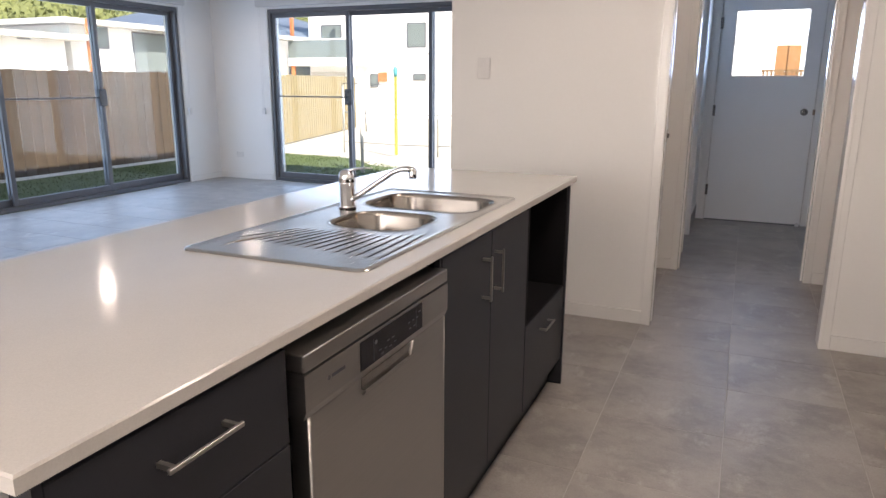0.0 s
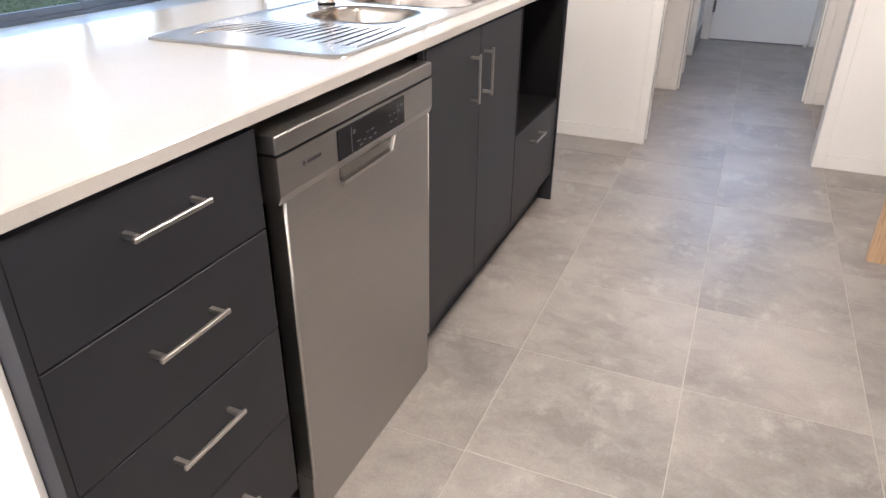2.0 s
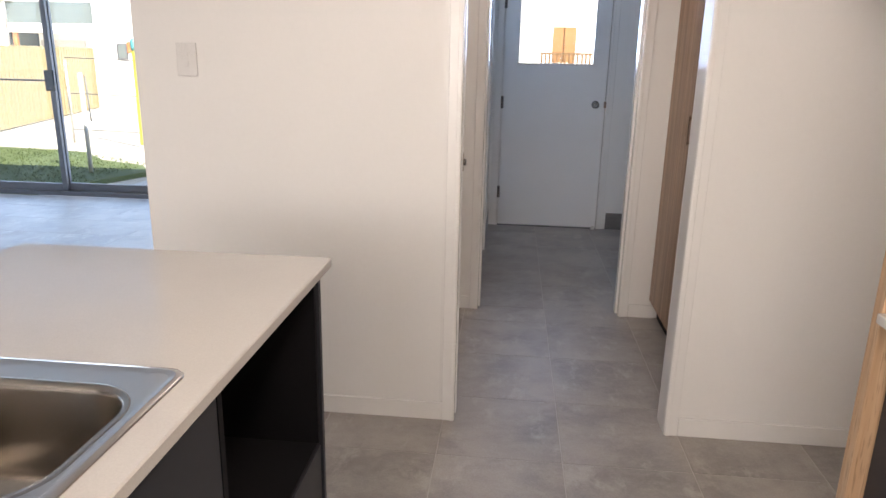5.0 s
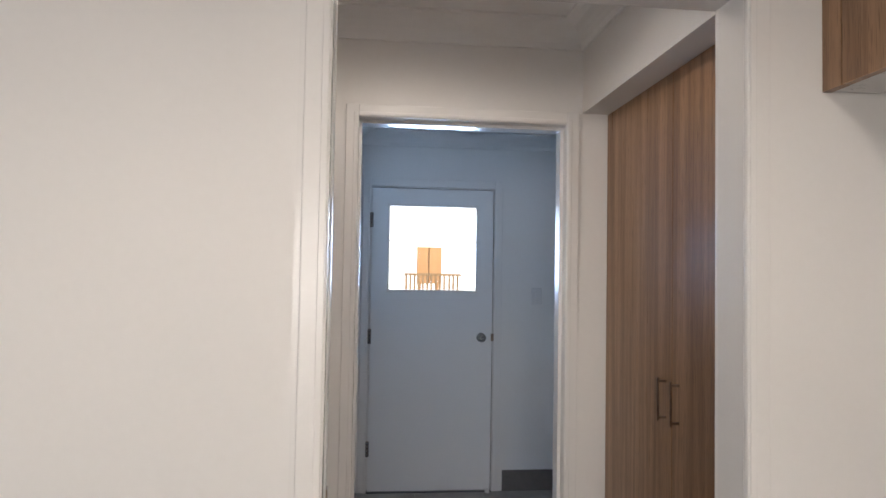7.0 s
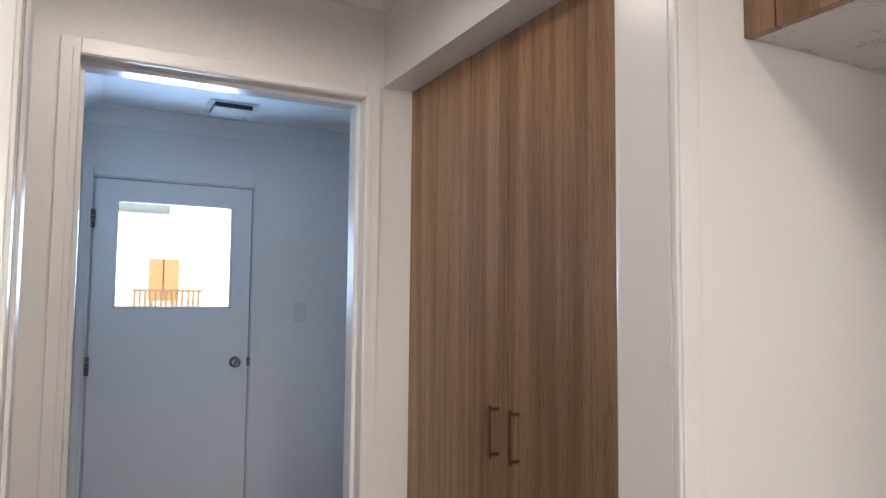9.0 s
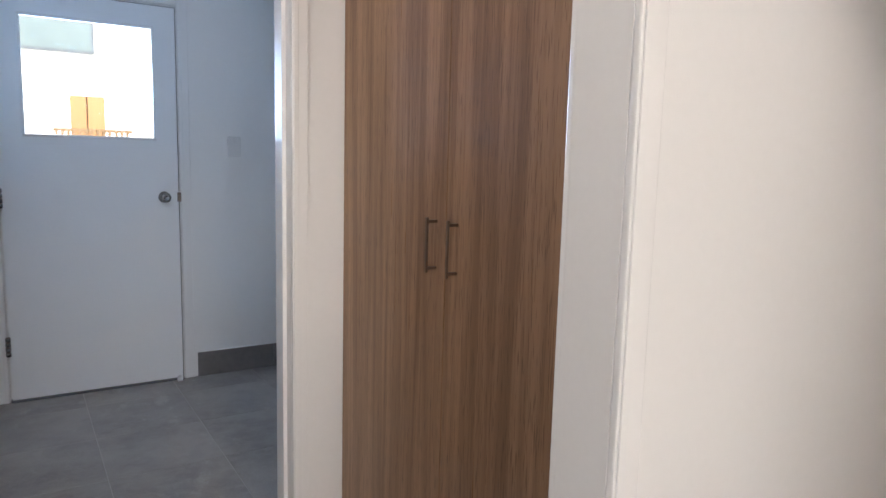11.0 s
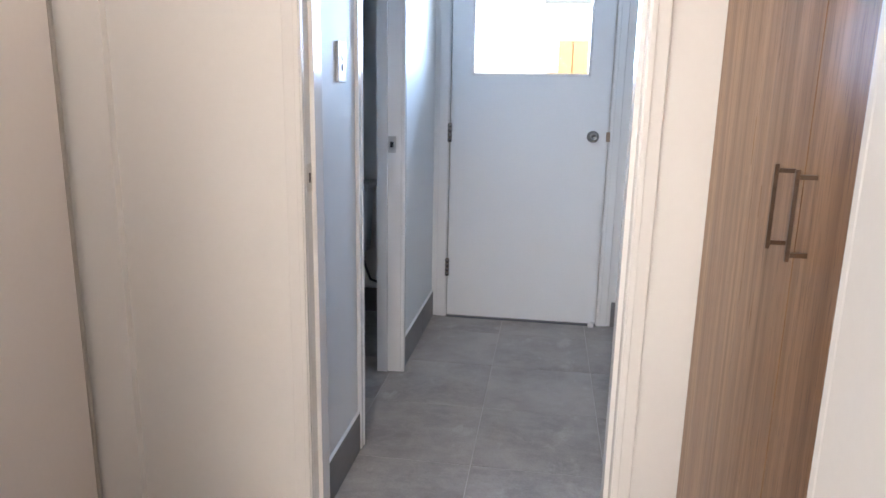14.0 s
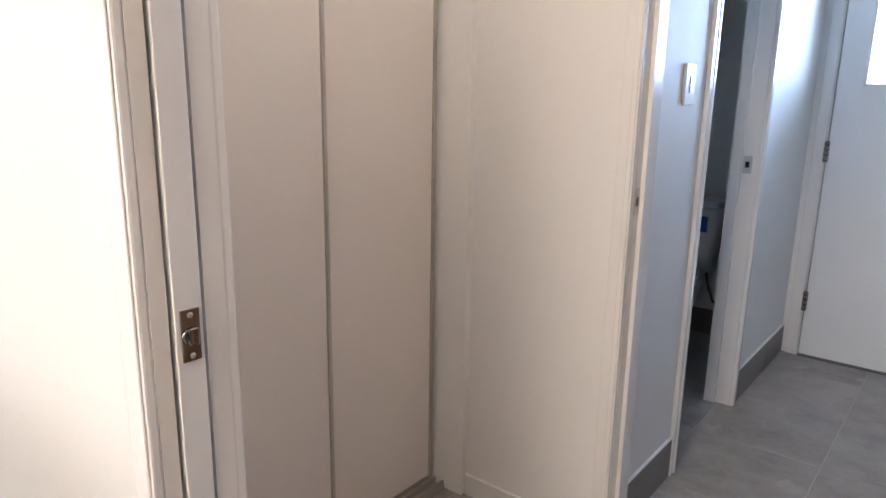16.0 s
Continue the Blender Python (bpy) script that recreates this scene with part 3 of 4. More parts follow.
fixed("threshold_back_door", B(DX0 - 0.004, DX1 + 0.004, 7.272, 7.50, -0.01, 0.008), ALU, "grey metal threshold under the back door", "threshold")
st = thing("door_stop", (0.748, 7.262, 0), "small white rubber door stop on the tiles", "door stop")
part("stop", turned(bmesh.new(), [(0.017, 0), (0.017, 0.012), (0.012, 0.026), (0.004, 0.03)], (0.748, 7.259, 0), (0, 0, 1), 16), PLAST, st)

# strike plates on the jambs
for nm, bmx in (("strike_plate_laundry", B(DL, DL + 0.002, LY + 0.008, LY + 0.036, 1.005, 1.075)), ("strike_plate_toilet", B(-0.212, -0.178, 6.440, 6.442, 1.0, 1.07))):
    s = part("strike_plate", bmx, NICKEL)
    tagged(s, "small brushed steel strike plate on a door jamb", "strike plate", "strike plates")
for nm, bmx in (("a", B(DL + 0.002, DL + 0.0025, LY + 0.016, LY + 0.028, 1.028, 1.052)), ("b", B(-0.203, -0.188, 6.4392, 6.440, 1.023, 1.047))):
    s = part("strike_slot", bmx, BLACK)
    s.parent = [o for o in bpy.data.objects if o.name.startswith("strike_plate")][0 if nm == "a" else 1]


# ---- sliding glass doors ----


def sliding_door(name, axis, lo, hi, face, out, panels, open_handle):
    """A frame with glazed panels in an opening; face is the inner wall face, out the way outside."""
    root = thing(name, ((lo + hi) / 2, face, 0) if axis == "x" else (face, (lo + hi) / 2, 0),
                 "dark grey aluminium framed sliding glass door", "sliding door", kind="structure")

    def put(nm, a, b, d0, d1, z0, z1, m, par=root, bev=0.003, label=""):
        e0, e1 = sorted((face + out * d0, face + out * d1))
        bmx = B(a, b, e0, e1, z0, z1, bev, 1) if axis == "x" else B(e0, e1, a, b, z0, z1, bev, 1)
        return part(nm, bmx, m, par, label)
    for a, b, z0, z1 in ((lo, lo + 0.045, 0.04, SH), (hi - 0.045, hi, 0.04, SH), (lo, hi, 0, 0.04), (lo + 0.045, hi - 0.045, SH - 0.05, SH)):
        put("frame", a, b, 0.02, 0.13, z0, z1, ALU)
    w = (hi - lo - 0.09) / panels
    for k in range(panels):
        a, b = lo + 0.045 + k * w - (0.025 if k else 0), lo + 0.045 + (k + 1) * w + (0.025 if k < panels - 1 else 0)
        d = 0.045 if k % 2 == open_handle % 2 else 0.095
        sash = part("sash", B(0, 0.001, 0, 0.001, 0.5, 0.501), ALU, root)
        bm = bmesh.new()
        e0, e1 = sorted((face + out * d, face + out * (d + 0.036)))
        for p0, p1, z0, z1 in ((a, a + 0.05, 0.042, SH - 0.052), (b - 0.05, b, 0.042, SH - 0.052), (a + 0.05, b - 0.05, 0.042, 0.115), (a + 0.05, b - 0.05, SH - 0.105, SH - 0.052)):
            box(bm, p0, p1, e0, e1, z0, z1, 0.003, 1) if axis == "x" else box(bm, e0, e1, p0, p1, z0, z1, 0.003, 1)
        bmesh.ops.translate(bm, verts=bm.verts[:], vec=-origin_of(root))
        bm.to_mesh(sash.data)
        bm.free()
        put("pane", a + 0.05, b - 0.05, d + 0.015, d + 0.021, 0.115, SH - 0.105, GLASS, sash, 0)
        if k in (open_handle, open_handle + 1):
            at = b - 0.03 if k == open_handle else a + 0.03
            if k == open_handle:
                put("handle", at - 0.048, at + 0.048, d - 0.025, d, 1.01, 1.20, BLACK, sash, 0.006, "black plastic lock handle")
        if k == open_handle:
            put("midrail", a + 0.05, b - 0.05, d + 0.008, d + 0.028, 1.095, 1.112, ALU, sash, 0.002)
    return root


sliding_door("door_living_side", "y", S1A, S1B, LWX, -1, 3, 1)
sliding_door("door_living_end", "x", S2A, S2B, LWY, 1, 3, 0)


def roller_blind(axis, lo, hi, face, out, cord_at):
    c = thing("roller_blind", ((lo + hi) / 2, face, 2.25) if axis == "x" else (face, (lo + hi) / 2, 2.25), "rolled-up pale grey roller blind above a sliding door", "roller blind", "roller blinds")
    e0, e1 = sorted((face, face + out * 0.075))
    part("cassette", B(lo, hi, e0, e1, 2.205, 2.285, 0.012) if axis == "x" else B(e0, e1, lo, hi, 2.205, 2.285, 0.012), BLIND, c)
    p = face + out * 0.035
    for k in (0, 0.02):
        a = (cord_at + k, p) if axis == "x" else (p, cord_at + k)
        part("cord", tube(bmesh.new(), [(*a, 2.21), (*a, 0.95)], 0.0016, 6), PLAST, c)
    a = (cord_at - 0.012, cord_at + 0.032)
    q = sorted((face + out * 0.022, face + out * 0.05))
    part("cord_guide", B(*a, *q, 0.87, 0.95, 0.004) if axis == "x" else B(*q, *a, 0.87, 0.95, 0.004), PLAST, c)


roller_blind("y", S1A - 0.05, S1B + 0.05, LWX, 1, S1B + 0.03)
roller_blind("x", S2A - 0.12, S2B + 0.05, LWY, -1, S2A - 0.10)

# assumed window, never in view, added to go with the fill lamp
wd = thing("window_behind_added", (-1.6, BY, 1.45), "unseen grey framed window added for the fill light", "window", kind="structure")
bm = bmesh.new()
for a in ((W0, W0 + 0.05, 0.85, 2.05), (W1 - 0.05, W1, 0.85, 2.05), (-1.63, -1.57, 0.85, 2.05), (W0, W1, 0.85, 0.9), (W0, W1, 2.0, 2.05)):
    box(bm, a[0], a[1], BY - 0.12, BY - 0.05, a[2], a[3], 0.003, 1)
part("window_frame", bm, ALU, wd)
part("pane", B(W0 + 0.05, W1 - 0.05, BY - 0.09, BY - 0.084, 0.9, 2.0), GLASS, wd)
# ---- kitchen island ----
CX0, CX1, CY0, CY1, CZ = -1.235, -0.413, 0.597, 3.080, 0.902
FX = -0.422                    # cabinet fronts


def bar_handle(root, c, length, axis, out, material=None, s=0.008, stand=0.030):
    """A square bar on two short posts, standing off a front at c."""
    x, y, z = c
    h = length / 2
    q = 0.0033 if material else 0.0038
    s = 0.006
    ends = {"y": ((0, -h, 0), (0, h, 0)), "z": ((0, 0, -h), (0, 0, h))}[axis]
    bm = bmesh.new()
    lo, hi = sorted((x + out * (stand - s), x + out * stand))
    if axis == "y":
        box(bm, lo, hi, y - h, y + h, z - q, z + q, 0.001, 1)
    else:
        box(bm, lo, hi, y - q, y + q, z - h, z + h, 0.001, 1)
    p0, p1 = sorted((x, x + out * (stand - s)))
    for _, dy, dz in ends:
        dy, dz = dy * (1 - 0.010 / h), dz * (1 - 0.010 / h)
        box(bm, p0, p1, y + dy - q, y + dy + q, z + dz - q, z + dz + q)
    part("handle", bm, material or NICKEL, root, "brushed nickel bar handle" if not material else "dark bronze bar handle")


top = thing("island_benchtop", (-0.82, 1.84, CZ - 0.022), "cream engineered stone island benchtop with eased edges", "benchtop")
SX0, SX1, SY0, SY1 = -0.964, -0.469, 1.384, 2.425     # sink outline
bm = bmesh.new()
outer = [(CX0, CY0), (CX1, CY0), (CX1, CY1), (CX0, CY1)]
inner = [(SX0 + 0.02, SY0 + 0.02), (SX1 - 0.02, SY0 + 0.02), (SX1 - 0.02, SY1 - 0.02), (SX0 + 0.02, SY1 - 0.02)]
zt, zb, ea = CZ, CZ - 0.022, 0.003
lev = [[(x + (ea if x == CX0 else -ea), y + (ea if y == CY0 else -ea), zt) for x, y in outer], [(x, y, zt - ea) for x, y in outer], [(x, y, zb) for x, y in outer]]
o = [[bm.verts.new(p) for p in r] for r in lev]
i = [[bm.verts.new((x, y, z)) for x, y in inner] for z in (zt, zb)]
for k in range(4):
    j = (k + 1) % 4
    bm.faces.new((o[0][k], o[0][j], i[0][j], i[0][k]))
    bm.faces.new((o[1][k], o[1][j], o[0][j], o[0][k]))
    bm.faces.new((o[2][k], o[2][j], o[1][j], o[1][k]))
    bm.faces.new((o[2][j], o[2][k], i[1][k], i[1][j]))
    bm.faces.new((i[0][k], i[0][j], i[1][j], i[1][k]))
bmesh.ops.recalc_face_normals(bm, faces=bm.faces[:])
part("slab", bm, STONE, top)

base = thing("island_carcass", (-0.9, 1.8, 0), "white painted island back wall and end panels", "island")
part("back_panel", B(-1.02, -0.985, 0.606, 2.985, 0, CZ - 0.022), PAINT, base)
part("end_panel", B(-0.985, -0.455, 0.606, 0.6165, 0, CZ - 0.022, 0.002), PAINT, base)
part("far_panel", B(-0.985, FX + 0.006, 2.968, 2.985, 0, CZ - 0.022, 0.001), CHAR, base, "charcoal laminate end panel")
part("kickboard", B(-0.49, -0.474, 0.630, 1.052, 0, 0.118), CHAR, base, "charcoal laminate kickboard")
part("kickboard", B(-0.49, -0.474, 1.668, 2.968, 0, 0.118), CHAR, base, "charcoal laminate kickboard")

dr = thing("drawer_cabinet", (-0.7, 0.86, 0.12), "charcoal laminate drawer cabinet with bar handles", "cabinet", "island cabinets")
part("side_panel", B(-0.98, FX + 0.002, 0.617, 0.629, 0.0, CZ - 0.023), CHAR, dr)
part("body", B(-0.98, FX - 0.02, 0.631, 1.050, 0.12, CZ - 0.034), NICHE, dr)
zz = [0.122, 0.316, 0.511, 0.702, 0.870]
for k, (a, b) in enumerate(zip(zz, zz[1:])):
    f = part("drawer_front", B(FX - 0.018, FX, 0.631, 1.051, a + 0.0015, b - 0.0015, 0.001, 1), CHAR, dr)
    bar_handle(f, (FX, 0.842, b - (0.058 if k == 3 else 0.068)), 0.140, "y", 1)

sc = thing("sink_cabinet", (-0.7, 2.05, 0.12), "charcoal laminate cabinet with two doors under the sink", "cabinet", "island cabinets")
part("body", B(-0.98, FX - 0.02, 1.670, 2.408, 0.12, 0.66), NICHE, sc)
part("filler", B(FX - 0.018, FX - 0.002, 1.666, 1.676, 0.122, 0.872), CHAR, sc)
for a, b, hy in ((1.678, 2.036, 0), (2.039, 2.406, 0)):
    f = part("door", B(FX - 0.018, FX, a, b, 0.124, 0.870, 0.001, 1), CHAR, sc)
    bar_handle(f, (FX, 1.964 if a < 2 else 2.066, 0.746), 0.132, "z", 1)

mc = thing("microwave_cabinet", (-0.7, 2.69, 0.12), "charcoal cabinet with an open black microwave niche above a drawer", "cabinet", "island cabinets")
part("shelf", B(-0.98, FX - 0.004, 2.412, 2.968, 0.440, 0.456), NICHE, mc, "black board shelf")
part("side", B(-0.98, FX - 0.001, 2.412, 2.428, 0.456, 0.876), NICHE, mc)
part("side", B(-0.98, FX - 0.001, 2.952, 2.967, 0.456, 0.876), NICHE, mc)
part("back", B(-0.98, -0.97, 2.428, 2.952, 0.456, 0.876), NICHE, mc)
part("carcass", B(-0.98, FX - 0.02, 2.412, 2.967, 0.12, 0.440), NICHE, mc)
f = part("drawer_front", B(FX - 0.018, FX, 2.413, 2.965, 0.124, 0.446, 0.001, 1), CHAR, mc)
bar_handle(f, (FX, 2.660, 0.379), 0.134, "y", 1)

# ---- dishwasher ----
DY0, DY1, DF = 1.070, 1.662, -0.401
dw = thing("dishwasher", (-0.7, 1.39, 0.0), "stainless steel dishwasher with a black control panel", "dishwasher")
part("tub", B(-0.98, DF - 0.05, DY0 + 0.006, DY1 - 0.006, 0.09, 0.808), BLACK, dw, "dark grey tub")
part("lid", B(-0.97, DF, DY0, DY1, 0.8205, 0.852, 0.004, 3), STEEL, dw)
bm = bmesh.new()
prism(bm, [(DF - 0.045, 0.736), (DF - 0.045, 0.817), (DF, 0.817), (DF, 0.751), (DF - 0.006, 0.736)], "y", DY0, DY1)
part("fascia", bm, STEEL, dw)
dd = part("door", B(DF - 0.045, DF - 0.006, DY0 + 0.014, DY1 - 0.003, 0.122, 0.736, 0.003), STEEL, dw)
# lighter metal strips added as the bright highlights along the door's edges
for yy in (DY0 + 0.017, DY1 - 0.006):
    part("door_edge", tube(bmesh.new(), [(DF - 0.008, yy, 0.125), (DF - 0.008, yy, 0.734)], 0.0035, 8), NICKEL, dd)
part("kick_panel", B(-0.45, -0.411, DY0 + 0.016, DY1 - 0.005, 0.0, 0.118, 0.002), STEEL, dw)
pn = part("control_panel", B(DF - 0.002, DF + 0.0015, 1.2470, 1.5170, 0.7530, 0.8110, 0.0006, 1), PANELB, dw, "black glass control panel")
for y, z, w in ((1.3000, 0.7790, 0.006), (1.3500, 0.7670, 0.012), (1.3700, 0.7670, 0.012), (1.3150, 0.7590, 0.014), (1.3400, 0.7550, 0.010), (1.3600, 0.7520, 0.010), (1.3800, 0.7550, 0.010), (1.4450, 0.7730, 0.010), (1.4650, 0.7730, 0.010), (1.4850, 0.7730, 0.010), (1.4500, 0.7590, 0.010), (1.4700, 0.7590, 0.010), (1.3250, 0.7490, 0.010), (1.4950, 0.7830, 0.012)):
    part("print_mark", B(DF + 0.0015, DF + 0.0019, y, y + w, z + 0.011, z + 0.0135), PRINT, pn)
part("button_strip", B(DF + 0.0015, DF + 0.0020, 1.2950, 1.2965, 0.7560, 0.8030), PRINT, pn)
# no real pocket: a flat darker plate gives the grip its shade
bm = bmesh.new()
prism(bm, [(1.258, 0.7130), (1.270, 0.7050), (1.470, 0.7050), (1.484, 0.7270), (1.484, 0.7350), (1.258, 0.7350)], "x", DF - 0.0060, DF - 0.0045)
part("handle_recess", bm, SATIN, dw, "flat darker steel plate for the shaded grip recess")
bm = prism(bmesh.new(), [(DF - 0.007, 0.698), (DF - 0.007, 0.703), (DF - 0.002, 0.708), (DF + 0.002, 0.7105), (DF + 0.003, 0.708), (DF, 0.702)], "y", 1.262, 1.474)
part("handle_lip", bm, STEEL, dw)
part("recess_cheek", prism(bmesh.new(), [(1.464, 0.706), (1.471, 0.706), (1.486, 0.734), (1.479, 0.734)], "x", DF - 0.0045, DF - 0.0005), STEEL, dw)
part("button_strip", B(DF + 0.0015, DF + 0.0020, 1.4840, 1.4852, 0.7640, 0.8030), PRINT, pn)
part("power_ring", turned(bmesh.new(), [(0.0048, 0), (0.0048, 0.0004), (0.0036, 0.0004), (0.0036, 0.0001)], (DF + 0.0015, 1.3060, 0.7930), (1, 0, 0), 18), PRINT, pn)
part("maker_mark", B(DF, DF + 0.0004, 1.1500, 1.1940, 0.7830, 0.7890), DARKPRINT, dw)
part("maker_badge", turned(bmesh.new(), [(0.0045, 0), (0.0045, 0.0004)], (DF, 1.1410, 0.7862), (1, 0, 0), 12), DARKPRINT, dw)

# ---- sink ----


def rounded(x0, x1, y0, y1, r, n=8):
    pts = []
    for cx, cy, a0 in ((x1 - r, y1 - r, 0), (x0 + r, y1 - r, 90), (x0 + r, y0 + r, 180), (x1 - r, y0 + r, 270)):
        for k in range(n + 1):
            a = radians(a0 + 90 * k / n)
            pts.append((cx + r * math.cos(a), cy + r * math.sin(a)))
    return pts


def loop(bm, pts, z):
    return [bm.verts.new((x, y, z)) for x, y in pts]


def bridge(bm, a, b):
    n = len(a)
    for k in range(n):
        bm.faces.new((a[k], a[(k + 1) % n], b[(k + 1) % n], b[k])).smooth = True


sink = thing("kitchen_sink", (-0.7, 1.9, CZ), "stainless steel double bowl sink with a ribbed drainer", "sink")
bm = bmesh.new()
R0 = loop(bm, rounded(SX0, SX1, SY0, SY1, 0.030), CZ + 0.0006)
R1 = loop(bm, rounded(SX0 + 0.003, SX1 - 0.003, SY0 + 0.003, SY1 - 0.003, 0.028), CZ + 0.0045)
R2 = loop(bm, rounded(SX0 + 0.012, SX1 - 0.012, SY0 + 0.012, SY1 - 0.012, 0.022), CZ + 0.0055)
R3 = loop(bm, rounded(SX0 + 0.020, SX1 - 0.020, SY0 + 0.020, SY1 - 0.020, 0.018), CZ + 0.0025)
bridge(bm, R0, R1), bridge(bm, R1, R2), bridge(bm, R2, R3)
BOWLS = ((-0.828, -0.556, 1.755, 2.008, 0.085, 0.14), (-0.893, -0.502, 2.064, 2.352, 0.085, 0.17))
rims = []
for x0, x1, y0, y1, r, depth in BOWLS:
    rim = loop(bm, rounded(x0 - 0.008, x1 + 0.008, y0 - 0.008, y1 + 0.008, r + 0.006), CZ + 0.0025)
    rims.append(rim)
edges = []
for ring in (R3, *rims):
    edges += [bm.edges.get((ring[k], ring[(k + 1) % len(ring)])) or bm.edges.new((ring[k], ring[(k + 1) % len(ring)])) for k in range(len(ring))]
bmesh.ops.triangle_fill(bm, use_beauty=True, edges=edges)
bmesh.ops.recalc_face_normals(bm, faces=bm.faces[:])
part("deck", bm, SINKST, sink)
for (x0, x1, y0, y1, r, depth) in BOWLS:
    bm = bmesh.new()
    a = loop(bm, rounded(x0 - 0.008, x1 + 0.008, y0 - 0.008, y1 + 0.008, r + 0.006), CZ + 0.0026)
    for ins, z in ((0, 0.0045), (-0.004, -0.002), (-0.007, -0.010), (-0.016, -depth + 0.035), (-0.024, -depth + 0.014), (-0.048, -depth)):
        b = loop(bm, rounded(x0 - ins, x1 + ins, y0 - ins, y1 + ins, max(0.03, r + ins)), CZ + z)
        bridge(bm, a, b)
        a = b
    bm.faces.new(a)
    bmesh.ops.recalc_face_normals(bm, faces=bm.faces[:])
    # darker steel than the deck: bowl shade is in the colour
    bowl = part("bowl", bm, BOWLSHADE, sink)
    cx, cy = (x0 + x1) / 2, (y0 + y1) / 2
    part("drain", turned(bmesh.new(), [(0.045, 0), (0.045, 0.002), (0.036, 0.003), (0.032, -0.001), (0.012, -0.001), (0.010, 0.004), (0.001, 0.005)], (cx, cy, CZ - depth + 0.001), (0, 0, 1), 24), CHROME, bowl, "chrome drain strainer")
for k in range(15):
    f = k / 14
    xa, xb = -0.925 + f * 0.425, -0.850 + f * 0.335
    y0, y1 = 1.520 - 0.045 * f, 1.732 - 0.015 * abs(f - 0.4) + 0.06 * max(0.0, f - 0.75) / 0.25
    bm = bmesh.new()
    tube(bm, [(xa, y0, CZ + 0.0012), (xa + 0.06 * (xb - xa), y0 + 0.03, CZ + 0.0034), (xa + 0.5 * (xb - xa), (y0 + y1) / 2, CZ + 0.0040), (xb, y1 - 0.03, CZ + 0.0036), (xb + 0.006, y1, CZ + 0.0012)],
         [0.0016, 0.0060, 0.0066, 0.0058, 0.0014], 16, 0.11)
    part("rib", bm, SINKST, sink)
part("swage", tube(bmesh.new(), [(-0.895, 1.435, CZ + 0.001), (-0.9, 1.50, CZ + 0.003), (-0.86, 1.60, CZ + 0.003), (-0.875, 1.72, CZ + 0.001)], [0.002, 0.007, 0.007, 0.002], 10, 0.4), SINKST, sink)
part("overflow_mark", B(-0.889, -0.8885, 2.19, 2.235, CZ - 0.052, CZ - 0.044), DARKPRINT, sink)

tap = thing("mixer_tap", (-0.885, 2.008, CZ), "chrome single lever mixer tap with a long spout", "tap")
part("body", turned(bmesh.new(), [(0.027, 0.003), (0.027, 0.008), (0.0245, 0.012), (0.0235, 0.078), (0.0220, 0.0795), (0.0240, 0.081), (0.0240, 0.100), (0.022, 0.113), (0.014, 0.120), (0.004, 0.122)], (-0.885, 2.008, CZ), (-0.10, 0.12, 1), 28), CHROME, tap)
part("spout", tube(bmesh.new(), [(-0.878, 2.008, 0.928), (-0.845, 2.011, 0.948), (-0.78, 2.018, 0.992), (-0.735, 2.024, 1.022), (-0.710, 2.026, 1.032), (-0.690, 2.028, 1.034), (-0.668, 2.030, 1.030)], [0.012, 0.011, 0.0095, 0.0095, 0.010, 0.0115, 0.012], 16, 0.8), CHROME, tap)
part("aerator", turned(bmesh.new(), [(0.0115, 0), (0.0125, 0.003), (0.0125, 0.024), (0.010, 0.028)], (-0.672, 2.030, 1.007), (0, 0, 1), 20), CHROME, tap)
part("lever", tube(bmesh.new(), [(-0.900, 2.020, 1.014), (-0.870, 2.028, 1.024), (-0.840, 2.036, 1.028), (-0.818, 2.042, 1.028)], [0.018, 0.015, 0.011, 0.008], 14, 0.28), CHROME, tap)

# ---- bench run on the side wall ----
RX = 0.835
bench = thing("side_benchtop", (1.15, 1.2, 0.87), "cream engineered stone benchtop along the side wall", "benchtop")
part("slab", B(0.788, EX, -1.6, 2.886, 0.877, 0.899, 0.003), STONE, bench)
y = 2.884
for k in range(7):
    w = 0.60
    c = thing("base_cabinet", (1.15, y - w / 2, 0.12), "charcoal laminate base cabinet with a plain front", "cabinet", "side wall cabinets")
    part("body", B(RX + 0.02, EX, y - w + 0.002, y - 0.001, 0.12, 0.876), NICHE, c)
    f = part("door", B(RX, RX + 0.018, y - w + 0.002, y - 0.001, 0.122, 0.874, 0.001, 1), CHAR, c)
    if y < 2.0:
        bar_handle(f, (RX, y - 0.3, 0.80), 0.14, "y", -1)
    part("kickboard", B(RX + 0.04, RX + 0.056, y - w + 0.001, y, 0, 0.118), CHAR, c)
    y -= w
pan = thing("tall_end_panel", (1.12, 2.90, 0), "pale oak laminate panel beside the fridge space", "panel")
bm = bmesh.new()
prism(bm, [(0.801, 0), (EX, 0), (EX, 2.2), (0.801, 2.2)], "y", 2.889, 2.922)
part("board", bm, OAKP, pan)
part("edge_band", B(0.7985, 0.8005, 2.889, 2.922, 0.0, 2.2, 0.0005, 1), OAKP, pan, "pale oak edge band")
ov = thing("overhead_cabinet", (1.12, 3.4, 1.85), "oak laminate overhead cabinet above the fridge space", "cabinet")
part("body", B(0.846, EX, 2.924, KY - 0.002, 1.848, 2.30), PLAST, ov, "white melamine carcass")
part("filler", B(0.826, 0.845, 3.862, KY - 0.001, 1.845, 2.30), OAK, ov)
for a, b in ((2.926, 3.391), (3.394, 3.859)):
    part("door", B(0.826, 0.845, a, b, 1.845, 2.30, 0.001, 1), OAK, ov)

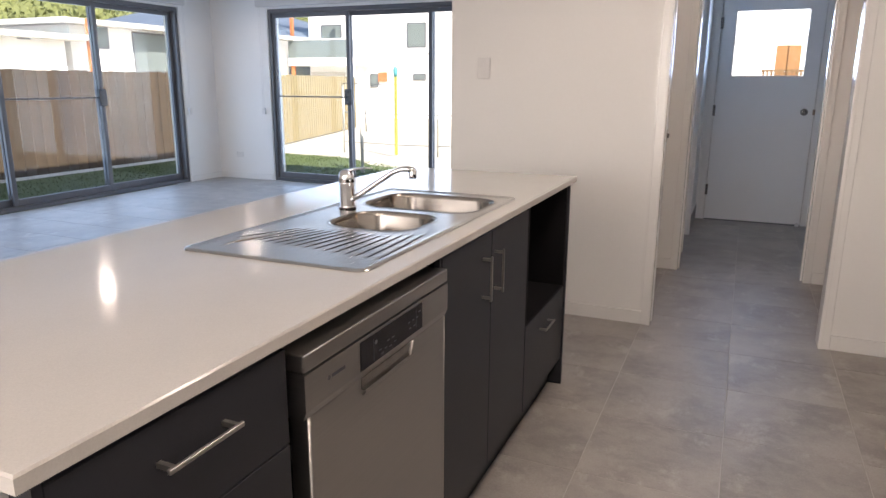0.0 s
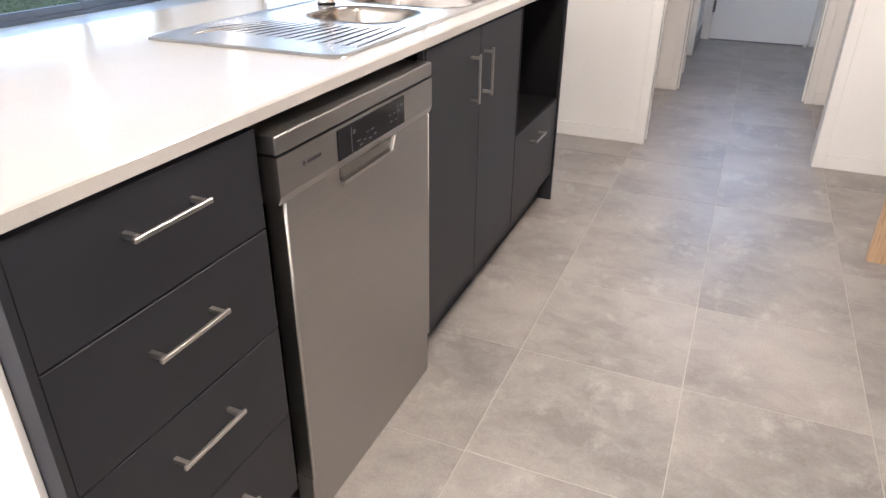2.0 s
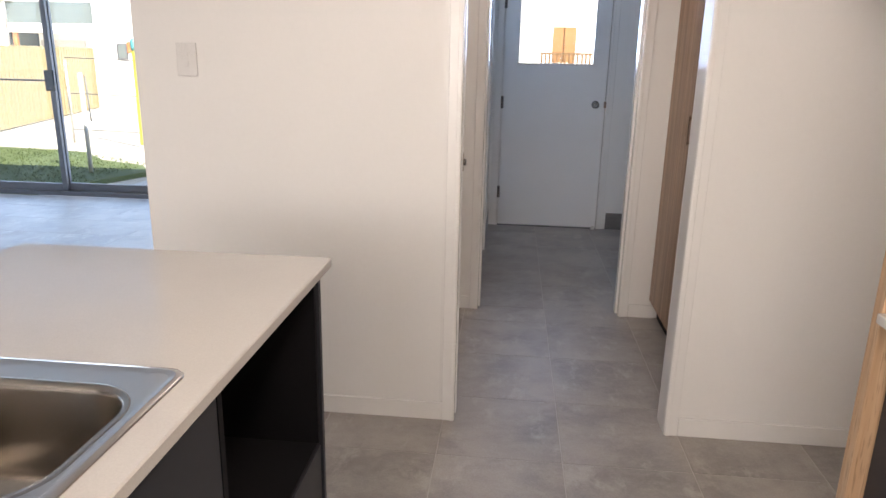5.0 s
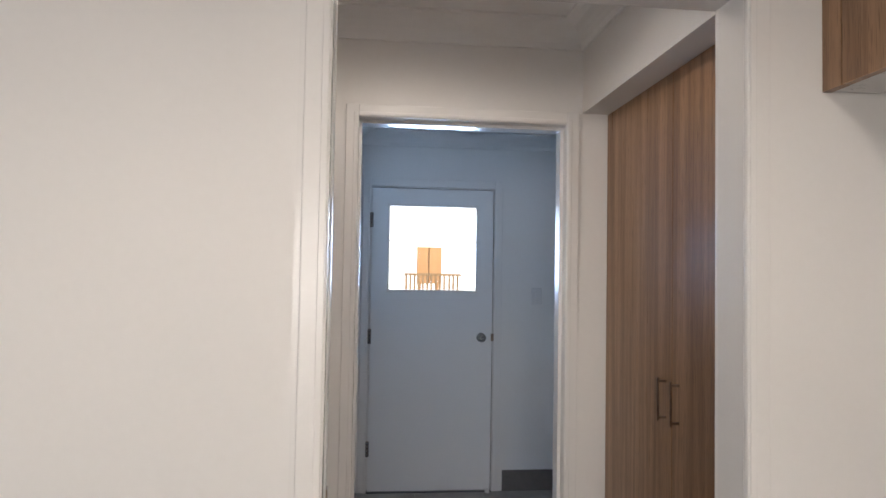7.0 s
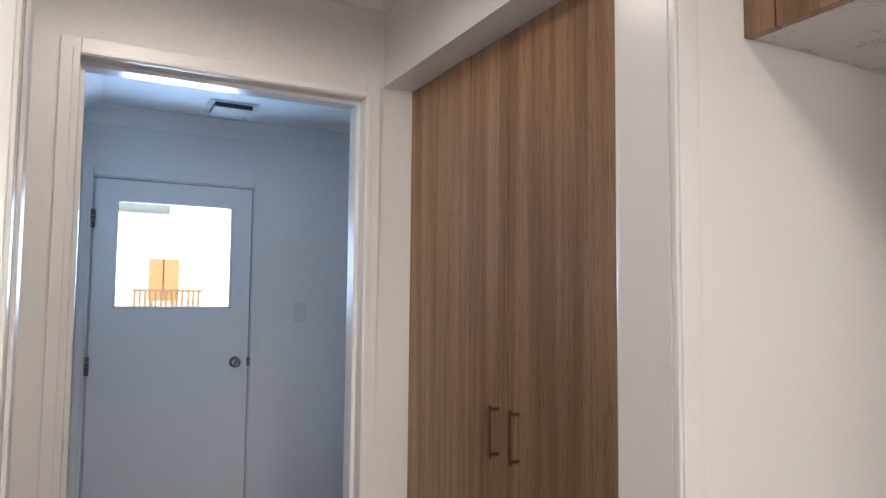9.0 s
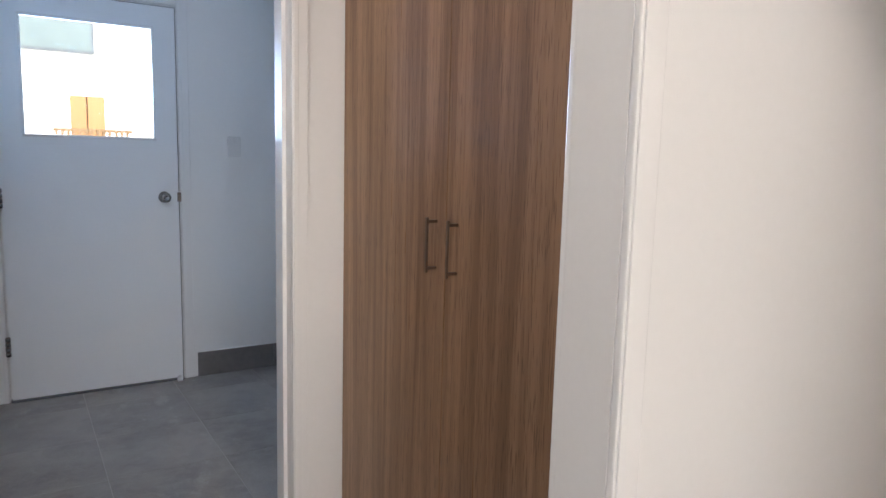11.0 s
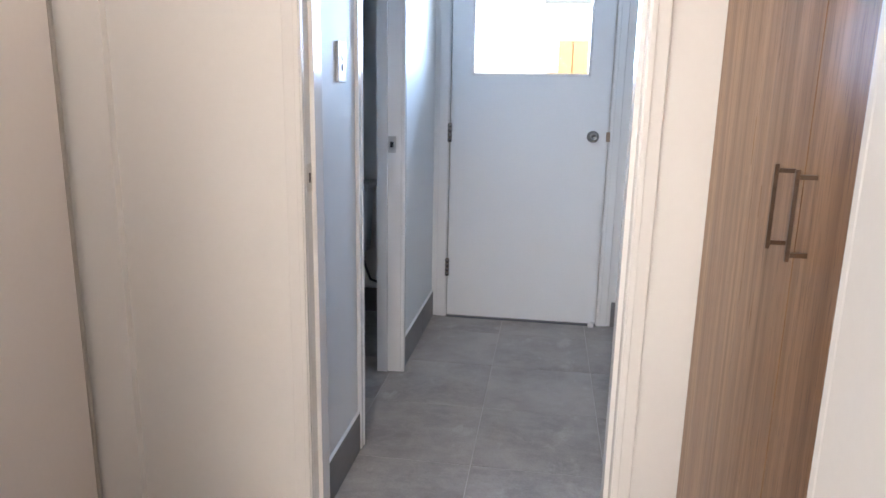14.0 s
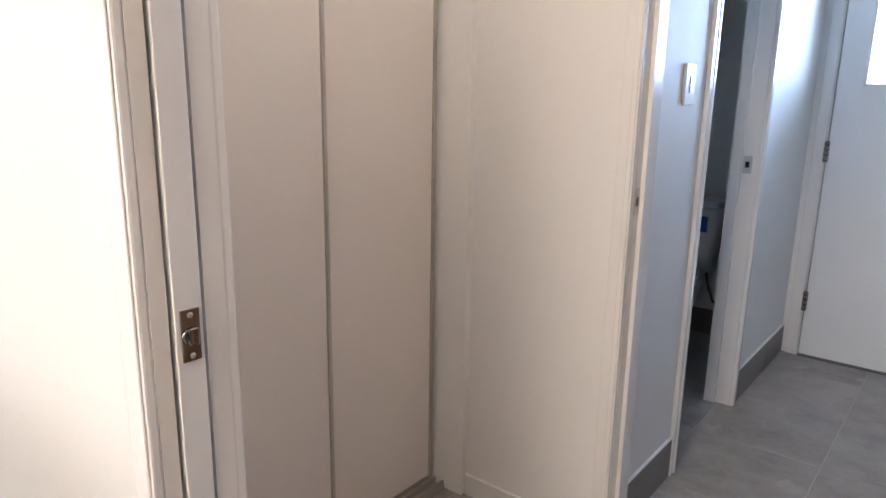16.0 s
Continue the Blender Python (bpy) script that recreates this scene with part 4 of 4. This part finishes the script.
# ---- oak hall cupboard ----
oc = thing("hall_cupboard", (1.1, 4.6, 0), "tall oak laminate cupboard with two doors and bronze handles", "cupboard")
OX = 0.831
part("body", B(OX + 0.02, 1.398, KB + 0.002, LY - 0.002, 0.10, 2.0945), OAK, oc)
for a, b, hy in ((4.613, LY - 0.004, 4.653), (KB + 0.004, 4.610, 4.564)):
    f = part("door", B(OX, OX + 0.018, a, b, 0.105, 2.095, 0.001, 1), OAK, oc)
    bar_handle(f, (OX, hy, 1.096), 0.130, "z", -1, BRONZE, 0.008, 0.029)
part("kickboard", B(OX + 0.05, OX + 0.066, KB + 0.002, LY - 0.002, 0, 0.10), NICHE, oc, "black kickboard")

# ---- switches, downlights, vent ----


def wall_switch(c, axis, out, rockers=2):
    """A plate 72 by 116 mm on a wall facing along an axis."""
    x, y, z = c
    s = thing("wall_switch", c, "white plastic wall switch plate with rockers", "wall switch", "wall switches")

    def put(nm, u0, u1, d0, d1, z0, z1, bev, m, par):
        lo, hi = sorted((d0 * out, d1 * out))
        bmx = B(x + u0, x + u1, y + lo, y + hi, z + z0, z + z1, bev) if axis == "y" else B(x + lo, x + hi, y + u0, y + u1, z + z0, z + z1, bev)
        return part(nm, bmx, m, par)
    p = put("plate", -0.037, 0.037, 0, 0.009, -0.058, 0.058, 0.003, PLAST, s)
    for k in range(rockers):
        zc = (rockers - 1) * 0.014 - k * 0.028
        put("rocker", -0.008, 0.008, 0.009, 0.0125, zc - 0.010, zc + 0.010, 0.0015, PLAST, p)


wall_switch((-1.148, KY, 1.363), "y", -1)
wall_switch((-0.155, 5.575, 1.337), "x", 1)
wall_switch((1.080, EY, 1.328), "y", -1, 3)
gpo = thing("power_point", (-6.05, LWY, 0.32), "white plastic double power point low on the wall", "power point")
part("plate", B(-6.11, -5.995, LWY - 0.009, LWY, 0.285, 0.358, 0.003), PLAST, gpo)


def downlight(x, y, power, soft=0.05, z=H):
    g = thing("downlight", (x, y, z), "round white recessed ceiling downlight, switched on, some added as fill", "downlight", "ceiling downlights")
    part("trim", turned(bmesh.new(), [(0.046, 0), (0.046, -0.004), (0.036, -0.006), (0.034, -0.002)], (x, y, z), (0, 0, 1), 24), PLAST, g)
    part("lens", turned(bmesh.new(), [(0.033, -0.0020), (0.033, -0.0035)], (x, y, z), (0, 0, 1), 24), LAMP, g)
    lamp = new("downlight_lamp", bpy.data.lights.new("downlight_lamp", "SPOT"))
    lamp.data.energy, lamp.data.color = power, (1.0, 0.915, 0.82)
    lamp.data.spot_size, lamp.data.spot_blend, lamp.data.shadow_soft_size = radians(166), 0.35, soft
    lamp.matrix_world = look((x, y, z - 0.02), (x, y, 0))


# the third of these is invented and out of view
for x, y in ((-5.15, 4.62), (-5.05, 6.62), (-3.6, -0.7)):
    downlight(x, y, 5)
# unseen downlights added to brighten the kitchen floor and walls
for x, y, watts in ((0.25, -0.3, 31), (0.25, 2.2, 31), (-0.9, -0.9, 14)):
    downlight(x, y, watts, 0.22)
# unseen downlight added to lift the hall
downlight(0.0, 4.5, 6.4, 0.22)

vent = thing("ceiling_exhaust_vent", (0.57, 6.94, H), "white square ceiling exhaust vent with a dark slot", "exhaust vent")
part("frame", B(0.445, 0.695, 6.82, 7.07, H - 0.006, H, 0.002), PLAST, vent)
part("cover", B(0.47, 0.67, 6.845, 7.045, H - 0.036, H - 0.030, 0.002), PLAST, vent)
part("duct", B(0.474, 0.666, 6.849, 7.041, H - 0.030, H - 0.006), BLACK, vent, "black duct slot")

# ---- toilet seen past its doorway ----
wc = thing("toilet", (-0.72, 6.98, 0), "white porcelain close-coupled toilet with a blue tag", "toilet")
TX = -0.66
bm = bmesh.new()
a = loop(bm, rounded(TX - 0.15, TX + 0.17, 7.06, 7.235, 0.05), 0.40)
b = loop(bm, rounded(TX - 0.18, TX + 0.19, 7.04, 7.24, 0.05), 0.74)
bridge(bm, a, b)
bm.faces.new(a[::-1]), bm.faces.new(b)
part("cistern", bm, PORC, wc)
part("cistern_lid", B(TX - 0.19, TX + 0.20, 7.03, 7.245, 0.742, 0.778, 0.012), PORC, wc)
bm = bmesh.new()
a = None
for z, g in ((0.0, -0.07), (0.15, -0.07), (0.30, -0.02), (0.385, 0.0), (0.40, 0.0)):
    b = loop(bm, rounded(TX - 0.17 - g * 1.0, TX + 0.18 + g, 6.56 - g, 7.10, 0.15), z)
    if a:
        bridge(bm, a, b)
    else:
        bm.faces.new(b[::-1])
    a = b
bm.faces.new(a)
part("pan", bm, PORC, wc)
bm = bmesh.new()
a, b = loop(bm, rounded(TX - 0.17, TX + 0.18, 6.555, 7.05, 0.15), 0.402), loop(bm, rounded(TX - 0.165, TX + 0.175, 6.56, 7.05, 0.15), 0.432)
bridge(bm, a, b)
bm.faces.new(a[::-1]), bm.faces.new(b)
part("seat", bm, PORC, wc)
part("tag", B(TX + 0.08, TX + 0.15, 7.026, 7.032, 0.62, 0.70), BLUE, wc, "blue cardboard tag")
hose = thing("water_hose", (-0.42, 7.22, 0.2), "dark braided toilet water hose", "hose")
part("hose", tube(bmesh.new(), [(TX + 0.13, 7.15, 0.40), (TX + 0.15, 7.16, 0.30), (TX + 0.17, 7.19, 0.22), (TX + 0.24, 7.23, 0.18)], 0.007, 10), RUBBER, hose)
part("stop_valve", turned(bmesh.new(), [(0.022, 0), (0.022, 0.004), (0.009, 0.006), (0.009, 0.04), (0.014, 0.045), (0.014, 0.06)], (TX + 0.24, EY, 0.18), (0, -1, 0), 16), CHROME, hose)
skirt_tiles("baseboard_toilet", "x", -1.25, -0.26, EY, -0.010)

# ---- outdoors ----
ground = fixed("ground", B(-160, 160, -120, 220, -0.6, -0.16), DIRT, "pale bare building-site ground", "ground")
lawn = fixed("lawn", bmesh.new(), GRASS, "mown green lawn strip beside the house", "lawn")
bm = bmesh.new()
prism(bm, [(-9.15, 0.0), (-6.66, 0.0), (-6.66, 7.97), (-5.05, 7.97), (-4.85, 9.1), (-4.6, 9.8), (-4.95, 10.3), (-5.7, 10.6), (-6.4, 11.3), (-8.3, 11.6), (-9.15, 12.4)], "z", -0.3, -0.10)
bm.to_mesh(lawn.data)
bm.free()
fixed("patio_slab", B(-4.9, 1.5, 7.96, 8.35, -0.3, -0.085, 0.01), CONC, "pale concrete slab outside the doors", "slab")
gr = tagged(new("grass_blades"), "short green lawn blades", "grass", kind="stuff")
rng = random.Random(3)
vs, fs = [], []
for k in range(16000):
    if k % 2:
        x, y = rng.uniform(-9.1, -6.7), rng.uniform(3.2, 11.5)
    else:
        x, y = rng.uniform(-9.0, -4.9), rng.uniform(8.0, 11.4)
        if y > 10.4 - (x + 4.9) * 0.55:
            continue
    a, h, w = rng.uniform(0, 6.28), rng.uniform(0.012, 0.032), rng.uniform(0.005, 0.010)
    dx, dy = w * math.cos(a), w * math.sin(a)
    n = len(vs)
    vs += [(x - dx, y - dy, -0.101), (x + dx, y + dy, -0.101), (x + rng.uniform(-0.02, 0.02), y + rng.uniform(-0.02, 0.02), -0.10 + h)]
    fs.append((n, n + 1, n + 2))
me = bpy.data.meshes.new("grass_blades")
me.from_pydata(vs, [], fs)
me.materials.append(GRASS)
gb = part("blades", bmesh.new(), GRASS, gr)
gb.data = me


def paling_fence(name, start, end, height, base, material, label, w=0.098, rails=True, pitch=None):
    """Upright palings of uneven height between two points, with rails behind."""
    root = thing(name, (start[0], start[1], base), label, "fence")
    a, b = Vector((*start, 0)), Vector((*end, 0))
    run = (b - a).length
    ang = math.atan2(b.y - a.y, b.x - a.x)
    me = bpy.data.meshes.new("paling")
    bmx = B(0, w, -0.009, 0.009, 0, height, 0.002, 1)
    bmx.to_mesh(me)
    bmx.free()
    me.materials.append(material)
    n = int(run / (pitch or w - 0.010))
    r = random.Random(name)
    for k in range(n):
        p = a + (b - a) * (k / n)
        ob = new("paling", me)
        ob.parent = root
        off = r.uniform(-0.002, 0.002) + 0.011 * (k % 2)
        ob.matrix_basis = pose(p.x - start[0] + off * math.sin(ang), p.y - start[1] - off * math.cos(ang), r.uniform(-0.014, 0.0), 0, r.uniform(-0.25, 0.25), math.degrees(ang))
        ob.scale = (r.uniform(0.97, 1.03), 1, r.uniform(0.994, 1.004))
    if rails:
        for z in (0.3, 0.9, height - 0.25):
            bmx = bmesh.new()
            tube(bmx, [(a.x - 0.04 * math.sin(ang), a.y + 0.04 * math.cos(ang), base + z), (b.x - 0.04 * math.sin(ang), b.y + 0.04 * math.cos(ang), base + z)], 0.03, 4)
            part("rail", bmx, material, root)
    return root


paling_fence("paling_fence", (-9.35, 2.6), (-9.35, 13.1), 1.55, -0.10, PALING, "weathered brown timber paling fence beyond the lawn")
fixed("fence_plinth", B(-9.40, -9.30, 2.6, 13.1, -0.3, -0.08), CONC, "pale concrete strip under the fence", "plinth")


def house(name, x0, x1, y0, y1, storeys, base, label, windows, facing, roof=True, wall=None, rise=1.6, roofing=None):
    """A simple plastered house: walls, hipped roof, framed windows on one face."""
    root = thing(name, ((x0 + x1) / 2, (y0 + y1) / 2, base), label, "house")
    h = base + storeys * 2.8
    part("wall", B(x0, x1, y0, y1, base, h), wall or RENDERW, root)
    if storeys > 1:
        part("band", B(x0 - 0.04, x1 + 0.04, y0 - 0.04, y1 + 0.04, base + 2.65, base + 2.85), RENDERW, root)
    if roof:
        bm = bmesh.new()
        e, cx, cy = 0.6, (x0 + x1) / 2, (y0 + y1) / 2
        lo = [bm.verts.new(p) for p in ((x0 - e, y0 - e, h), (x1 + e, y0 - e, h), (x1 + e, y1 + e, h), (x0 - e, y1 + e, h))]
        top_ = [bm.verts.new((cx, y0 + (cx - x0) * 0.8, h + rise)), bm.verts.new((cx, max(y1 - (cx - x0) * 0.8, y0 + (cx - x0) * 0.8 + 0.5), h + rise))]
        bm.faces.new(lo[::-1]), bm.faces.new((lo[0], lo[1], top_[0])), bm.faces.new((lo[1], lo[2], top_[1], top_[0]))
        bm.faces.new((lo[2], lo[3], top_[1])), bm.faces.new((lo[3], lo[0], top_[0], top_[1]))
        part("roof", bm, roofing or ROOFM, root)
        part("fascia", B(x0 - e, x1 + e, y0 - e, y1 + e, h - 0.14, h - 0.001), CONC, root)
    for u, z, w, hh in windows:
        if facing == "x":
            bw, bp = B(x1 - 0.02, x1 + 0.05, u, u + w, base + z, base + z + hh), B(x1 + 0.05, x1 + 0.055, u + 0.06, u + w - 0.06, base + z + 0.06, base + z + hh - 0.06)
        else:
            bw, bp = B(u, u + w, y0 - 0.05, y0 + 0.02, base + z, base + z + hh), B(u + 0.06, u + w - 0.06, y0 - 0.055, y0 - 0.05, base + z + 0.06, base + z + hh - 0.06)
        wn_ = part("window", bw, ALU, root)
        part("pane", bp, HOUSEGLASS, wn_)
    return root


house("neighbour_house", -27, -17, 4, 13.9, 1, -0.3, "single storey white rendered house behind the fence", [(12.54, 2.62, 0.34, 0.14), (9.4, 0.9, 1.6, 1.2)], "x", rise=0.4)
nb = house("neighbour_house", -27, -17.2, 14.25, 20.5, 1, 0.15, "white rendered house with a wide eave and a dark window", [(14.95, 2.05, 0.55, 0.75), (16.4, 1.4, 1.6, 1.2)], "x", rise=0.5)
part("post", B(-16.62, -16.54, 14.28, 14.36, 0.15, 2.94), BRICKR, nb, "orange timber post")
house("neighbour_house", -32, -17.7, 23.5, 32, 1, 0.3, "single storey white house with a blue-grey roof", [(25.0, 0.9, 1.6, 1.2)], "x", rise=2.4, roofing=ROOFD)
big = house("two_storey_house", -17.3, -4, 26, 36, 2, -0.2, "two storey white house with a glass balcony", [(-16.65, 2.5, 1.0, 1.34), (-12.59, 2.85, 0.83, 0.97), (-14.31, 1.3, 0.38, 0.55), (-12.32, 1.58, 0.56, 0.27)], "y")
# the entry door, cut off below so only its top part is built
part("shutter", B(-13.92, -13.52, 25.94, 26.0, 1.32, 1.71), BRICKR, big, "top part of a rust orange entry door")
part("balcony_floor", B(-17.4, -14.3, 24.6, 26, 1.95, 2.25), RENDERW, big)
part("balcony_rail", B(-17.4, -14.3, 24.62, 24.64, 2.25, 2.95), HOUSEGLASS, big, "pale green glass balustrade")
part("rail_cap", B(-17.4, -14.3, 24.60, 24.66, 2.95, 2.99), RENDERW, big)
for x in (-17.25, -14.4):
    part("post", B(x - 0.06, x + 0.06, 24.66, 24.78, -0.2, 5.3), BRICKR if x < -16 else RENDERW, big)
# a darker sheet on the wall as the band of shade below the balcony
part("garage_door", B(-17.2, -15.5, 25.93, 26.0, -0.2, 1.72), CONC, big, "grey-beige sheet for the shade under the balcony")
house("neighbour_house", -2, 12, 22, 30, 2, -0.2, "two storey white rendered house beyond the back door", [(0.2, 3.7, 1.6, 1.1), (3.4, 3.7, 2.4, 1.1), (4.0, 1.0, 1.4, 1.1)], "y")

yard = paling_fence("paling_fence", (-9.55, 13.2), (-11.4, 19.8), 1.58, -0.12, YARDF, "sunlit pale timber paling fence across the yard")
pf = paling_fence("timber_screen", (0.52, 11.2), (0.83, 11.2), 0.46, 1.36, ORANGE, "orange stained timber screen above the picket fence", 0.154, False)
part("stand", B(0.54, 0.58, 11.23, 11.29, -0.16, 1.80), ORANGE, pf)
part("stand", B(0.76, 0.80, 11.23, 11.29, -0.16, 1.80), ORANGE, pf)
pk = paling_fence("picket_fence", (0.36, 11.0), (1.05, 11.0), 1.63, -0.14, TAN, "pale pine picket fence outside the back door", 0.027, pitch=0.052)
part("top_rail", B(0.35, 1.06, 10.985, 11.03, 1.455, 1.485), TAN, pk)
post = thing("marker_post", (-6.1, 12.4, -0.12), "yellow painted marker post with a teal cap", "post")
part("pole", B(-6.125, -6.075, 12.375, 12.425, -0.12, 1.40, 0.004), YELLOW, post)
part("cap", turned(bmesh.new(), [(0.032, 0), (0.045, 0.05), (0.045, 0.15), (0.015, 0.19)], (-6.1, 12.4, 1.40), (0, 0, 1), 14), TEAL, post)
wf = thing("wire_fence", (-5.0, 12.4, -0.12), "temporary wire site fence with thin posts", "fence")
for x in (-7.3, -5.2, -3.6, -2.4):
    part("post", turned(bmesh.new(), [(0.02, 0), (0.02, 1.35)], (x, 12.4, -0.12), (0, 0, 1), 8), NICKEL, wf)
for z in (0.11, 0.70, 1.27):
    part("wire", tube(bmesh.new(), [(-7.3, 12.4, z), (-6.0, 12.41, z - 0.03), (-2.4, 12.4, z)], 0.009, 6), ALU, wf)
gp = thing("clothesline_post", (-5.25, 9.6, -0.12), "thin pale steel clothesline post on the lawn", "post")
part("pole", tube(bmesh.new(), [(-5.25, 9.6, -0.12), (-5.25, 9.6, 1.12)], 0.026, 10), CONC, gp)
part("arm", tube(bmesh.new(), [(-5.25, 9.6, 1.09), (-5.19, 9.6, 1.09), (-5.17, 9.6, 0.54)], 0.009, 8), ALU, gp)

pv = random.Random(4)
for x, y in ((-4.55, 8.5), (-4.05, 8.45), (-4.35, 8.95), (-3.8, 8.9), (-3.3, 8.55), (-4.2, 9.45)):
    ob = part("paving_slab", B(x, x + 0.42, y, y + 0.40, -0.17, -0.115 + pv.uniform(0, 0.01), 0.01), CONC)
    tagged(ob, "loose grey concrete paving slab on the bare ground", "paving slab", "loose paving slabs")

# the wooded hill behind the houses
hill = tagged(new("backdrop_hill"), "wooded green hill behind the houses", "hill", kind="stuff")
rng = random.Random(8)
vs, fs = [], []


def hill_height(x, y):
    u = max(0.0, min(1.0, (-x - 40) / 50 + (y - 20) / 300))
    return 17 * u * u * (3 - 2 * u) + 1.5 * math.sin(y * 0.11) * u


for k in range(60000):
    x, y = rng.uniform(-105, -42), rng.uniform(-20, 120)
    z = hill_height(x, y)
    h = rng.uniform(0.3, 1.0) * 5.0
    s = rng.uniform(0.16, 0.5)
    c = Vector((x, y, z + h))
    n = len(vs)
    for _ in range(3):
        vs.append(c + Vector((rng.uniform(-s, s), rng.uniform(-s, s), rng.uniform(-s, s))))
    fs.append((n, n + 1, n + 2))
me = bpy.data.meshes.new("foliage")
me.from_pydata([tuple(v) for v in vs], [], fs)
me.materials.append(LEAF)
fo = part("foliage", bmesh.new(), LEAF, hill)
fo.data = me
bm = bmesh.new()
grid = {}
for i_ in range(24):
    for j_ in range(24):
        x, y = -38 - i_ * 3.4, -40 + j_ * 8
        grid[i_, j_] = bm.verts.new((x, y, hill_height(x, y) - 0.2))
for i_ in range(23):
    for j_ in range(23):
        bm.faces.new((grid[i_, j_], grid[i_ + 1, j_], grid[i_ + 1, j_ + 1], grid[i_, j_ + 1])).smooth = True
part("slope", bm, LEAF, hill)
pole = thing("power_pole", (-34, 15.6, -0.3), "tall pale timber power pole behind the houses", "power pole")
part("shaft", turned(bmesh.new(), [(0.16, 0), (0.11, 9.5)], (-34, 15.6, -0.3), (0, 0, 1), 12), CONC, pole)
part("crossarm", B(-34.08, -33.92, 14.6, 16.6, 8.4, 8.55), CONC, pole)

# ---- floor tiles ----
TX_, TY_, PX, PY = 0.256, 1.855, 0.4553, 0.4512
tile_me = bpy.data.meshes.new("tile")
bmx = B(0, PX - 0.003, 0, PY - 0.003, -0.011, 0.0, 0.0007, 1)
bmx.to_mesh(tile_me)
bmx.free()
tile_me.materials.append(TILE)
rest = bmesh.new()
count = 0
SPLIT, LAY = 5.242, 5.242      # the laundry is laid from its doorway, half a tile out of step
rooms = ((LWX, -1.30, BY, LWY, TY_), (-1.30, 2.3, BY, SPLIT, TY_), (-1.30, 2.3, SPLIT, LWY, LAY))
cells = [(i_, j_, room) for room in rooms for i_ in range(-16, 6) for j_ in range(-14, 16)]
for i_, j_, (ra, rb, rc, rd, lay) in cells:
    x0, y0 = TX_ + i_ * PX + 0.0015, lay + j_ * PY + 0.0015
    x1, y1 = x0 + PX - 0.003, y0 + PY - 0.003
    cx, cy = (x0 + x1) / 2, (y0 + y1) / 2
    if x1 > rb or x0 < ra or y0 < rc or y1 > rd:
        xa, xb, ya, yb = max(x0, ra), min(x1, rb), max(y0, rc), min(y1, rd)
        if xb - xa > 0.02 and yb - ya > 0.02:
            if xb > -0.9 and yb > 0.4 and xa < 1.3:
                part("tile", B(xa, xb, ya, yb, -0.011, 0.0, 0.0007, 1), TILE, floor)
            else:
                box(rest, xa, xb, ya, yb, -0.011, 0.0)
        continue
    seen = (-0.75 < cx < 1.25 and 0.4 < cy < 7.3) or (cx < -1.0 and cy > 3.0)
    if seen and count < 296:
        count += 1
        t_ = new("tile", tile_me)
        t_.location = (x0, y0, 0)
        t_.parent = floor
    else:
        box(rest, x0, x1, y0, y1, -0.011, 0.0)
tagged(part("tiles_rest", rest, TILE, floor), kind="stuff")
